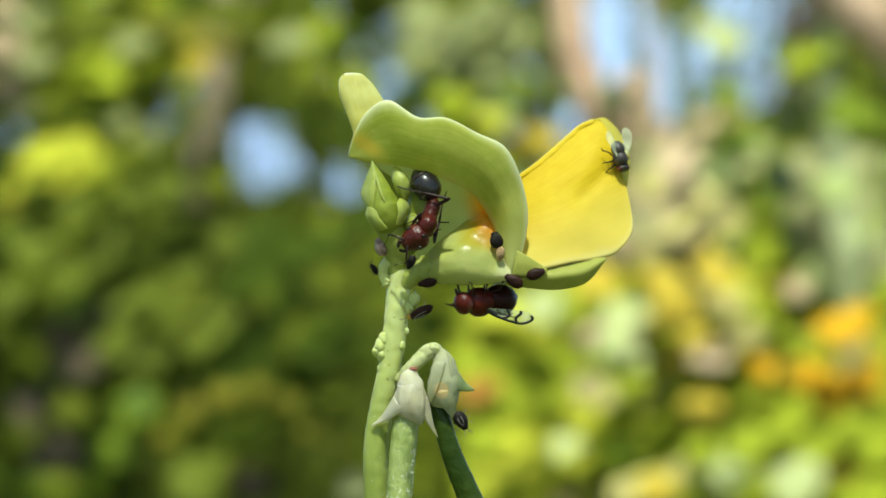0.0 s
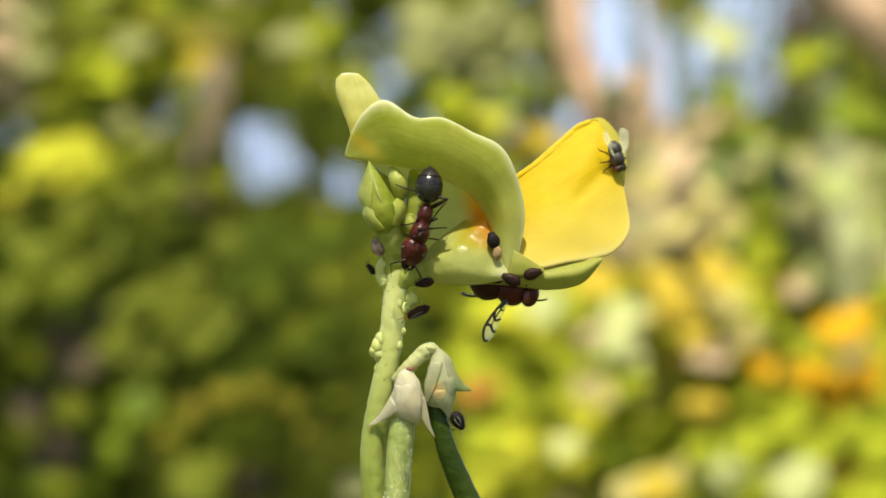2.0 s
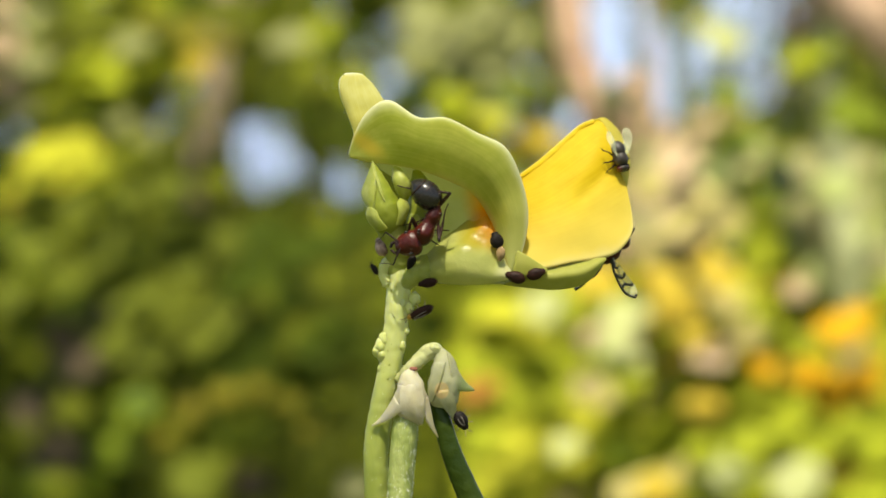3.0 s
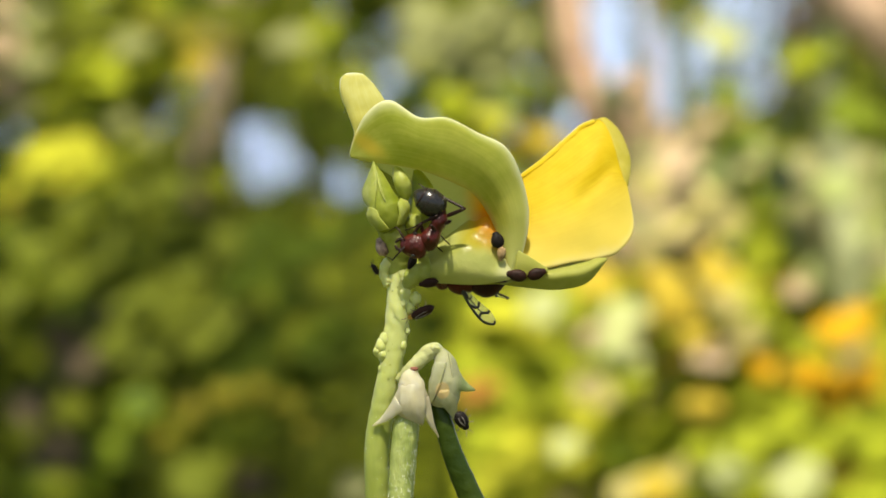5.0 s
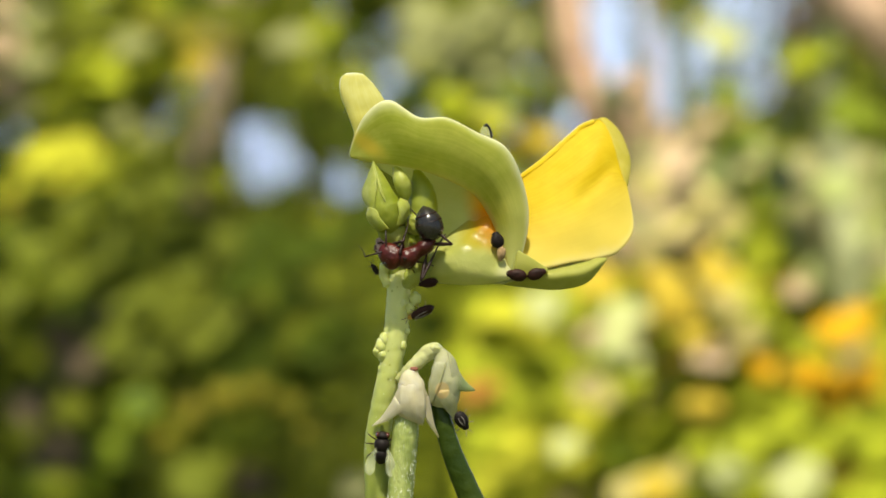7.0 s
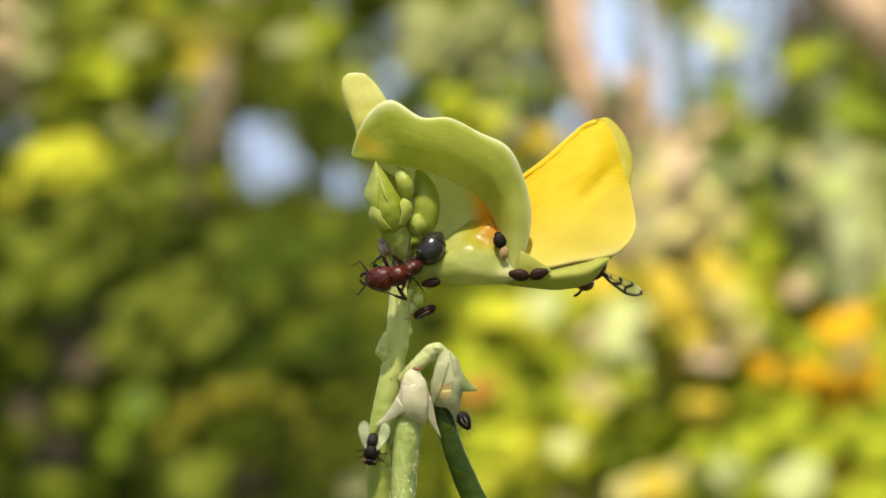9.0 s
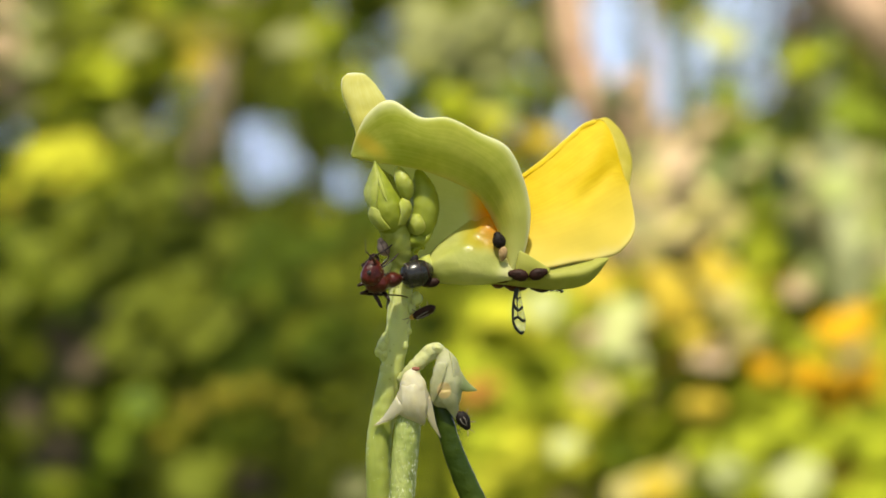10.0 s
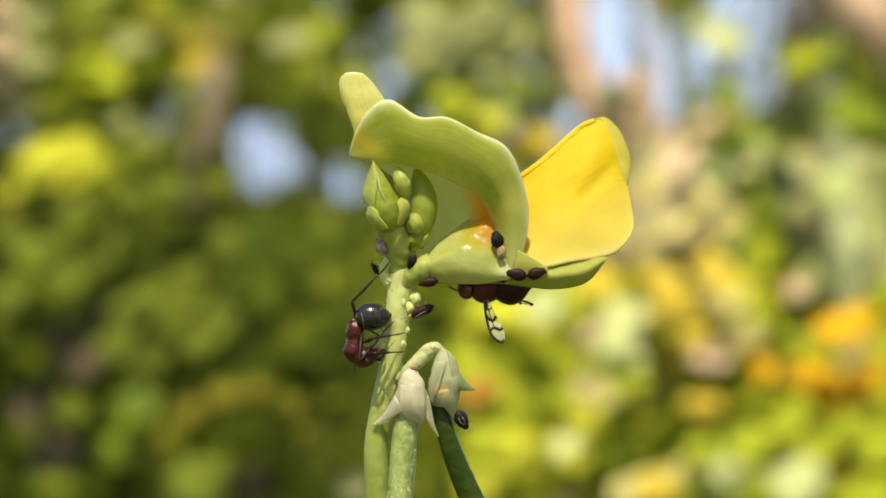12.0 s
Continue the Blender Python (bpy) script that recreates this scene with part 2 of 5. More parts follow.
LEAF = {
    # Dark green stands in for shaded foliage: the shade is in the colour.
    "deep": surface("shade_deep_green_leaf", (0.042, 0.064, 0.004), (0.078, 0.106, 0.008), 0.55, 90, 14, 0.2, 0.12, (0.09, 0.12, 0.012), vary=0.25, depth=0.001, spec=0.06),
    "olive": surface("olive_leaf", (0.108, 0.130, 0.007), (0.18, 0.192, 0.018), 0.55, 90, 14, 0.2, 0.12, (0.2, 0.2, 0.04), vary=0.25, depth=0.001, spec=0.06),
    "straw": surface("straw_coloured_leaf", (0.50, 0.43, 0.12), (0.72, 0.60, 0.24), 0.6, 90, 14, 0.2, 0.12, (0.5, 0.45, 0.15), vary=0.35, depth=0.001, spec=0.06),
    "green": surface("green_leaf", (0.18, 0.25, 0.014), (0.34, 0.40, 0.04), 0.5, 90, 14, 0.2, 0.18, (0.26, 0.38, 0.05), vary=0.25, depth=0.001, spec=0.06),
    # Lime and lemon are set brighter than leaf colour to carry sunlight.
    "lime": surface("sunlit_lime_leaf", (0.31, 0.35, 0.016), (0.44, 0.465, 0.036), 0.5, 90, 14, 0.2, 0.18, (0.50, 0.54, 0.02), vary=0.2, depth=0.001, spec=0.06),
    "lemon": surface("sunlit_yellow_leaf", (0.54, 0.53, 0.025), (0.68, 0.64, 0.07), 0.5, 90, 14, 0.2, 0.18, (0.7, 0.66, 0.05), vary=0.15, depth=0.001, spec=0.06),
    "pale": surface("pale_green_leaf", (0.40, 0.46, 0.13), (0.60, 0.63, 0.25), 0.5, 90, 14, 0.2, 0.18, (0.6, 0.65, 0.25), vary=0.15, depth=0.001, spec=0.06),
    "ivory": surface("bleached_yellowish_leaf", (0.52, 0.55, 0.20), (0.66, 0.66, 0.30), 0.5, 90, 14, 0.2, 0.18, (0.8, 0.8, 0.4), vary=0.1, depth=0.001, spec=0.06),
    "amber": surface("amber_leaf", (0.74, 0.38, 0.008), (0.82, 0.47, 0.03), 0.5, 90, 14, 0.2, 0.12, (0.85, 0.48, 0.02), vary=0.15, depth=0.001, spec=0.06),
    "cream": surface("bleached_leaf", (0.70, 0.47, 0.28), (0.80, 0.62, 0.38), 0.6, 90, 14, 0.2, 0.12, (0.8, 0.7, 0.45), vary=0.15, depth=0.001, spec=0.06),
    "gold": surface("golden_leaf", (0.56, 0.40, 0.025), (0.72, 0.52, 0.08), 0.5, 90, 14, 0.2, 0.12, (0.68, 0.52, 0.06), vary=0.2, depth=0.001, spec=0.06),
    "dull": surface("dull_yellow_green_leaf", (0.125, 0.15, 0.014), (0.19, 0.21, 0.026), 0.55, 90, 14, 0.2, 0.15, None, vary=0.25, depth=0.001, spec=0.06),
    # Near-black green imitates patches of shade; the leaves themselves stand in sun.
    "shade": surface("shade_dark_leaf", (0.018, 0.028, 0.012), (0.045, 0.062, 0.03), 0.55, 90, 14, 0.2, 0.08, None, vary=0.3, depth=0.001, spec=0.06),
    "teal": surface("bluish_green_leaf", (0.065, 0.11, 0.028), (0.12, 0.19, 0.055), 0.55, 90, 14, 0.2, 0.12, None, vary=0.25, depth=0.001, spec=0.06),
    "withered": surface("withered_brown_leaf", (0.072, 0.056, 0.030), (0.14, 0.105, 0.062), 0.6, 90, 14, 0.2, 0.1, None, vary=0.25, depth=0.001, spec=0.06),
    "greyish": surface("greyish_olive_leaf", (0.29, 0.30, 0.10), (0.40, 0.39, 0.16), 0.55, 90, 14, 0.2, 0.15, None, vary=0.2, depth=0.001, spec=0.06),
    "bronze": surface("bronze_olive_leaf", (0.165, 0.145, 0.012), (0.26, 0.22, 0.024), 0.55, 90, 14, 0.2, 0.12, None, vary=0.2, depth=0.001, spec=0.06),
    "wheat": surface("pale_wheat_leaf", (0.44, 0.42, 0.17), (0.60, 0.56, 0.27), 0.6, 90, 14, 0.2, 0.12, None, vary=0.25, depth=0.001, spec=0.06),
    "rust": surface("rusty_leaf", (0.40, 0.17, 0.03), (0.56, 0.27, 0.06), 0.6, 90, 14, 0.2, 0.12, (0.4, 0.2, 0.05), vary=0.2, depth=0.001, spec=0.06),
}
BARK = {
    "tan": surface("tan_bark", (0.46, 0.29, 0.18), (0.64, 0.44, 0.29), 0.8, 160, 30, 0.5, stretch=(1, 1, 0.3), depth=0.002),
    "brown": surface("brown_bark", (0.27, 0.18, 0.12), (0.41, 0.29, 0.20), 0.8, 160, 30, 0.5, stretch=(1, 1, 0.3), depth=0.002),
    "pale": surface("pale_bark", (0.48, 0.44, 0.30), (0.66, 0.60, 0.44), 0.8, 160, 30, 0.5, stretch=(1, 1, 0.3), depth=0.002),
    "grey": surface("grey_green_bark", (0.29, 0.31, 0.12), (0.44, 0.44, 0.22), 0.8, 160, 30, 0.5, stretch=(1, 1, 0.3), depth=0.002),
    "peach": surface("peeling_pinkish_bark", (0.54, 0.315, 0.205), (0.70, 0.45, 0.315), 0.8, 160, 30, 0.5, stretch=(1, 1, 0.3), depth=0.002),
    "shoot": surface("green_shoot", (0.10, 0.13, 0.012), (0.22, 0.23, 0.03), 0.7, 160, 30, 0.4, stretch=(1, 1, 0.3), depth=0.001, spec=0.1),
    "dark": surface("dark_bark", (0.045, 0.04, 0.025), (0.10, 0.085, 0.05), 0.8, 160, 30, 0.5, stretch=(1, 1, 0.3), depth=0.002),
}
SKY_GLOW = bpy.data.materials.new("hazy_blue_sky")
SKY_GLOW.use_nodes = True
_n = SKY_GLOW.node_tree.nodes
_n.clear()
_out, _em, _mix, _cl, _co = (_n.new(k) for k in ("ShaderNodeOutputMaterial", "ShaderNodeEmission", "ShaderNodeMix", "ShaderNodeTexNoise", "ShaderNodeTexCoord"))
_mix.data_type = "RGBA"
_mix.inputs[6].default_value, _mix.inputs[7].default_value = (0.48, 0.67, 1.16, 1), (0.88, 0.98, 1.34, 1)
_cl.inputs["Scale"].default_value = 0.35
for _a, _b in ((_co.outputs["Object"], _cl.inputs[0]), (_cl.outputs[0], _mix.inputs[0]), (_mix.outputs[2], _em.inputs[0]), (_em.outputs[0], _out.inputs[0])):
    SKY_GLOW.node_tree.links.new(_a, _b)
SOIL = surface("mossy_soil", (0.045, 0.055, 0.012), (0.13, 0.14, 0.03), 0.9, 40, 1.3, 0.6, depth=0.01)


# ---- shaping tools ----
def mesh_object(name, verts, faces, material, parent=None, label="", smooth=True):
    me = bpy.data.meshes.new(name)
    me.from_pydata([tuple(v) for v in verts], [], faces)
    me.polygons.foreach_set("use_smooth", [smooth] * len(faces))
    me.materials.append(material)
    me.update()
    ob = new(name, me)
    if parent:
        ob.parent = parent
    return tagged(ob, label)


def part(name, bm, material, parent, label="", keep=False):
    """Links a bmesh as one mesh object under a thing or a part."""
    me = bpy.data.meshes.new(name)
    bm.to_mesh(me)
    bm.free()
    if not keep:
        me.polygons.foreach_set("use_smooth", [True] * len(me.polygons))
    me.materials.append(material)
    ob = new(name, me)
    ob.parent = parent
    return tagged(ob, label)


def thing(name, place, label, category, group="", kind=""):
    ob = new(name)
    ob.empty_display_size = 0.002
    ob.matrix_world = place if isinstance(place, Matrix) else Matrix.Translation(place)
    return tagged(ob, label, category, group, kind)


def curve(points, n):
    """n + 1 points on a smooth line through the given ones (any dimension)."""
    p = np.array(points, float)
    if len(p) == 2:
        return [p[0] + (p[1] - p[0]) * i / n for i in range(n + 1)]
    q = np.vstack([2 * p[0] - p[1], p, 2 * p[-1] - p[-2]])
    out = []
    for i in range(n + 1):
        s = i / n * (len(p) - 1)
        k = min(int(s), len(p) - 2)
        f = s - k
        a, b, c, d = q[k:k + 4]
        out.append(0.5 * (2 * b + (c - a) * f + (2 * a - 5 * b + 4 * c - d) * f * f + (3 * b - a - 3 * c + d) * f ** 3))
    return out


def tube(bm, points, radii, seg=10, n=None, flat=1.0, rough=0.0, scale=1.0):
    """A tapering round stalk along a smooth line; radii are given at the same points."""
    n = n or 6 * (len(points) - 1)
    line = [Vector(p) for p in curve(points, n)]
    rad = [float(r[0]) for r in curve([(r, 0) for r in radii], n)]
    rings = []
    side = None
    for i, c in enumerate(line):
        way = (line[min(i + 1, n)] - line[max(i - 1, 0)]).normalized()
        if side is None:
            side = way.cross(Vector((0, 1, 0.01))).normalized()
        side = (side - way * side.dot(way)).normalized()
        up = way.cross(side)
        ring = []
        for k in range(seg):
            a = 2 * math.pi * k / seg
            d = side * math.cos(a) + up * (math.sin(a) * flat)
            r = max(rad[i], 1e-7)
            if rough:
                r *= 1 + rough * noise.noise((c + d * r) * scale)
            ring.append(bm.verts.new(c + d * r))
        rings.append(ring)
    for a, b in zip(rings, rings[1:]):
        for k in range(seg):
            bm.faces.new((a[k], a[(k + 1) % seg], b[(k + 1) % seg], b[k]))
    bm.faces.new(rings[0][::-1])
    bm.faces.new(rings[-1])
    bmesh.ops.recalc_face_normals(bm, faces=bm.faces[:])
    return bm


def body(bm, profile, seg=18, n=22, shift=(0, 0, 0)):
    """A rounded body along x: profile rows are x, half width in y, half height in z, centre height, in grid units."""
    rows = curve(profile, n)
    rings = []
    for x, w, h, c in rows:
        ring = []
        for k in range(seg):
            a = 2 * math.pi * k / seg
            y, z = math.cos(a) * max(w, 0.05), math.sin(a) * max(h, 0.05) + c
            ring.append(bm.verts.new(Vector((x + shift[0], y + shift[1], z + shift[2])) * UNIT))
        rings.append(ring)
    for a, b in zip(rings, rings[1:]):
        for k in range(seg):
            bm.faces.new((a[k], a[(k + 1) % seg], b[(k + 1) % seg], b[k]))
    bm.faces.new(rings[0][::-1])
    bm.faces.new(rings[-1])
    bmesh.ops.recalc_face_normals(bm, faces=bm.faces[:])
    return bm


def egg(length, width, height, back=0.5, rise=0.0):
    """Profile of an egg-shaped body; back is where along it it is widest."""
    rows = []
    for i in range(9):
        f = i / 8
        g = f ** (math.log(0.5) / math.log(back))
        r = math.sin(math.pi * g) ** 0.6 if 0 < f < 1 else 0.02
        rows.append((length * (f - 0.5), width / 2 * r, height / 2 * r, rise))
    return rows


def sheet(curves, nu=44, nv=20, thick=1.8, ripple=0.0, origin=Vector((0, 0, 0)), freq=900.0, lean=None):
    """A thin petal: a smooth surface across several edge-to-edge lines of (u, v, deep), with real thickness."""
    lines = [curve(c, nu) for c in curves]
    bm = bmesh.new()
    grid = []
    for i in range(nu + 1):
        row = []
        for q in curve([l[i] for l in lines], nv):
            p = spot(q[0], q[1], q[2] + (lean(q[0], q[1]) if lean else 0))
            if ripple:
                p.y += ripple * UNIT * noise.noise(p * freq)
            row.append(p - origin)
        grid.append(row)
    normal = {}
    for i in range(nu + 1):
        for j in range(nv + 1):
            du = grid[min(i + 1, nu)][j] - grid[max(i - 1, 0)][j]
            dv = grid[i][min(j + 1, nv)] - grid[i][max(j - 1, 0)]
            c = du.cross(dv)
            normal[i, j] = c.normalized() if c.length > 1e-14 else Vector((0, -1, 0))
    sides = []
    for s in (0.5, -0.5):
        sides.append([[bm.verts.new(grid[i][j] + normal[i, j] * (s * thick * UNIT * (0.5 if i in (0, nu) or j in (0, nv) else 1)))
                       for j in range(nv + 1)] for i in range(nu + 1)])
    a, b = sides
    uv = bm.loops.layers.uv.new("UVMap")
    at = {w: (i / nu, j / nv) for side in sides for i, row in enumerate(side) for j, w in enumerate(row)}
    for i in range(nu):
        for j in range(nv):
            bm.faces.new((a[i][j], a[i + 1][j], a[i + 1][j + 1], a[i][j + 1])).smooth = True
            bm.faces.new((b[i][j], b[i][j + 1], b[i + 1][j + 1], b[i + 1][j])).smooth = True
        for j, d in ((0, 1), (nv, -1)):
            q = (a[i][j], b[i][j], b[i + 1][j], a[i + 1][j])
            bm.faces.new(q[::d])
    for j in range(nv):
        for i, d in ((0, -1), (nu, 1)):
            q = (a[i][j], b[i][j], b[i][j + 1], a[i][j + 1])
            bm.faces.new(q[::d])
    for f in bm.faces:
        for c in f.loops:
            c[uv].uv = at[c.vert]
    return bm


# ---- ground and sky line ----
def ground_sheet():
    n, size = 60, 900.0
    verts, faces = [], []
    for i in range(n + 1):
        for j in range(n + 1):
            a, b = (i / n * 2 - 1), (j / n * 2 - 1)
            x, y = size * a * abs(a) ** 2, size * b * abs(b) ** 2
            verts.append((x, y, 0.02 * noise.noise(Vector((x, y, 0)) * 1.5)))
    for i in range(n):
        for j in range(n):
            k = i * (n + 1) + j
            faces.append((k, k + n + 1, k + n + 2, k + 1))
    tagged(mesh_object("ground", verts, faces, SOIL), "dry mossy brown-green ground under the shrubs", "ground", kind="structure")


ground_sheet()

# ---- the flowering bean plant ----
plant = thing("bean_plant", BASE, "flowering bean shoot with a yellow bloom, buds and young pods", "plant")


def stalk(name, rows, material, seg=14, n=None, flat=1.0, rough=0.12, scale=2600, label="", parent=None):
    pts = [spot(u, v, d) - BASE for u, v, d, r in rows]
    return part(name, tube(bmesh.new(), pts, [r * UNIT for *_, r in rows], seg, n, flat, rough, scale), M[material], parent or plant, label)


def petal(name, curves, material, label="", parent=None, **how):
    return part(name, sheet(curves, origin=BASE, **how), M[material], parent or plant, label, True)


def knob(name, u, v, deep, r, material, label="", parent=None, tall=1.0, tip=0.0):
    """A lumpy rounded swelling."""
    bm = bmesh.new()
    bmesh.ops.create_icosphere(bm, subdivisions=4, radius=1)
    c = spot(u, v, deep) - BASE
    for w in bm.verts:
        q = w.co.copy()
        k = 1 + 0.20 * noise.noise(q * 1.3 + c * 900) + 0.04 * noise.noise(q * 3 + c * 700)
        w.co = c + Vector((q.x * k, q.y * k, q.z * k * tall + (tip * max(q.z, 0) ** 3))) * (r * UNIT)
    return part(name, bm, M[material], parent or plant, label)


stem = stalk("stem", [(668, 14600, 0, 60), (668, 9000, 0, 50), (668, 5000, 0, 42), (668, 2800, 0, 34), (668, 1700, 0, 28), (668, 1250, 0, 24), (668, 1020, 0, 23), (668, 890, 0, 22), (667, 790, 0, 22), (680, 705, 0, 21), (693, 640, 0, 20),
                      (701, 580, 0, 21), (706, 520, 0, 21), (709, 465, 0, 20), (712, 425, 0, 17), (708, 385, 4, 12)],
             "stem", 24, 220, rough=0.085, scale=1900, label="pale green fleshy flower stalk")
for u, v, d, r in [(675, 652, -8, 7), (683, 600, -8, 13), (676, 612, -8, 13), (668, 621, -8, 9), (678, 628, -10, 11), (690, 588, -10, 9), (712, 610, -14, 8), (698, 560, -18, 7), (712, 535, -18, 8), (696, 535, -16, 6), (686, 500, -6, 9), (735, 528, -12, 11),
                   (724, 545, -12, 10), (722, 498, -14, 9), (720, 585, -10, 6), (715, 470, -16, 8)] :
    knob("node_swelling", u, v, d + 3, r * 0.9, "stem", parent=stem, tall=1.25)

stalk("node_swelling", [(700, 456, -6, 12), (686, 466, -6, 11), (680, 482, -4, 9), (688, 504, -6, 10)], "stem", 14, 28, rough=0.18, scale=3200, parent=stem)

# buds at the top of the stalk
bud_a = stalk("bud", [(660, 281, -26, 1.5), (663, 296, -28, 6), (668, 318, -30, 15), (674, 345, -32, 24), (682, 372, -32, 29), (688, 395, -28, 26), (694, 412, -22, 15)], "bud", 20, 48,
              rough=0.06, scale=2200, label="plump pale green flower bud with a pointed sepal")
stalk("sepal", [(660, 284, -29, 1.5), (667, 312, -45, 2.4), (675, 340, -56, 2.8), (682, 356, -60, 1.0)], "nodule", 8, 24, label="raised pale ridge of the sepal", parent=bud_a)
petal("sepal", [[(660, 288, -32), (648, 318, -26), (641, 338, -24), (643, 352, -26), (652, 368, -34)], [(662, 296, -38), (657, 324, -45), (654, 342, -48), (655, 358, -50), (658, 373, -50)],
                [(666, 312, -48), (666, 334, -56), (664, 350, -58), (664, 362, -58), (664, 376, -56)]], "nodule", parent=bud_a, thick=3, nu=22, nv=12, ripple=3)
petal("sepal", [[(652, 366, -40), (649, 380, -42), (655, 394, -42), (668, 407, -40)], [(657, 366, -54), (660, 382, -58), (667, 394, -58), (677, 407, -52)], [(668, 372, -62), (672, 384, -64), (680, 394, -62), (688, 404, -54)]],
      "nodule", parent=bud_a, thick=3, nu=20, nv=12, ripple=4)
petal("sepal", [[(708, 350, -38), (721, 356, -36), (726, 368, -34), (722, 381, -36), (714, 398, -36)], [(707, 352, -50), (714, 361, -52), (716, 371, -52), (714, 383, -52), (709, 398, -48)],
                [(703, 358, -56), (705, 368, -58), (706, 378, -58), (704, 388, -56), (702, 398, -52)]], "nodule", parent=bud_a, thick=3, nu=20, nv=12, ripple=4)
bud_b = stalk("bud", [(699, 296, -22, 5), (704, 305, -26, 10), (711, 321, -30, 15), (716, 337, -28, 13), (717, 354, -20, 6)], "nodule", 18, 30, rough=0.12, label="small pale green flower bud")
bud_c = stalk("bud", [(736, 300, 2, 5), (742, 318, 0, 15), (748, 348, -4, 24), (748, 380, -6, 25), (740, 412, -6, 19), (724, 440, 2, 9)], "bud_dark", 16, 34, rough=0.06,
              label="green half-open flower bud")
bud_d = knob("bud", 735, 396, -24, 17, "nodule", "round whitish green bud", tall=1.15)
stalk("stalk_neck", [(686, 388, -24, 24), (694, 408, -20, 25), (702, 432, -12, 25), (706, 460, -4, 22), (706, 484, 0, 19)], "nodule", 20, 40, rough=0.1, scale=2300, label="pale swollen neck under the buds")
knob("bud", 734, 424, -14, 17, "bud", tall=0.8)
stalk("bract", [(748, 438, -12, 4), (730, 432, -20, 6), (712, 426, -22, 5)], "bud_dark", 8)
stalk("bract", [(762, 408, -12, 3), (748, 425, -18, 6), (728, 445, -16, 6)], "bud", 8)

# the open flower
def spread(u, v):
    """The yellow petal leans back from its foot, with a soft crease across its upper corner."""
    a, b = (u - 1088) * 0.73 - (v - 288) * -0.68, (u - 1088) * -0.68 + (v - 288) * 0.73
    return (470 - v) * 0.42 + (u - 910) * 0.15 + 6 * math.exp(-(a / 13) ** 2) * max(0, 1 - abs(b - 45) / 75)


petal("banner_lobe", [[(612, 130, 0), (602, 141, 0), (603, 168, 0), (616, 202, 0), (627, 236, 0), (624, 266, 0)],
                      [(614, 129, -4), (608, 143, -7), (609, 170, -8), (620, 204, -7), (630, 236, -5), (628, 266, -3)],
                      [(626, 128, -4), (624, 150, -10), (630, 185, -12), (640, 220, -8), (643, 245, -4), (640, 268, 0)],
                      [(642, 130, 0), (661, 148, 0), (681, 178, 0), (692, 205, 0), (680, 240, 0), (660, 272, 0)]], "lobe",
      "creamy yellow upturned petal lobe", ripple=3, lean=lambda u, v: (270 - v) * 0.12)
# the hood overhangs: its rolled rim is nearest, its lower edge lies further back
petal("banner_petal", [[(620, 272, 2), (636, 240, -4), (658, 206, -16), (697, 187, -36), (742, 216, -44), (790, 219, -46), (842, 245, -44), (884, 270, -42), (908, 312, -36), (922, 374, -22), (917, 432, -18), (904, 486, -24)],
                       [(618, 272, -4), (629, 238, -16), (651, 200, -32), (690, 179, -52), (742, 208, -60), (792, 210, -62), (846, 236, -58), (893, 260, -54), (919, 307, -47), (934, 372, -32), (928, 432, -26), (907, 489, -29)],
                       [(619, 273, -7), (631, 240, -24), (653, 203, -42), (691, 184, -63), (741, 213, -71), (791, 215, -72), (844, 241, -68), (890, 266, -63), (916, 311, -53), (931, 373, -38), (925, 433, -31), (906, 489, -31)],
                       [(620, 276, -10), (640, 262, -24), (668, 248, -42), (706, 244, -60), (752, 256, -65), (804, 270, -64), (848, 292, -60), (878, 324, -56), (898, 362, -50), (909, 410, -42), (911, 450, -36), (905, 490, -32)],
                       [(620, 277, -10), (640, 280, -20), (668, 284, -32), (708, 289, -43), (752, 299, -46), (798, 316, -44), (842, 337, -38), (869, 367, -32), (884, 402, -30), (893, 435, -32), (900, 464, -33), (904, 490, -34)],
                       [(621, 277, -4), (642, 281, -12), (670, 285, -24), (709, 290, -35), (752, 300, -38), (797, 318, -35), (837, 342, -26), (860, 372, -18), (876, 404, -19), (888, 436, -25), (897, 464, -30), (903, 490, -33)]],
      "hood", "pale greenish yellow hooded banner petal", nu=90, nv=44, ripple=4, freq=420)
petal("throat_petal", [[(640, 250, -2), (668, 208, -20), (700, 193, -37), (742, 218, -45), (790, 221, -47), (842, 247, -45), (884, 273, -43), (906, 330, -36)],
                       [(664, 290, 26), (740, 292, 32), (800, 304, 24), (842, 328, 2), (868, 356, -8), (886, 398, -18)],
                       [(730, 350, 38), (775, 350, 40), (812, 356, 26), (842, 366, 6), (864, 388, -6), (884, 415, -20)],
                       [(738, 470, 30), (780, 462, 30), (815, 440, 16), (842, 432, -6), (866, 448, -24), (890, 464, -32)]],
      "throat", "pale inner face of the banner petal with a deep orange mark", nu=60, nv=40, ripple=3)
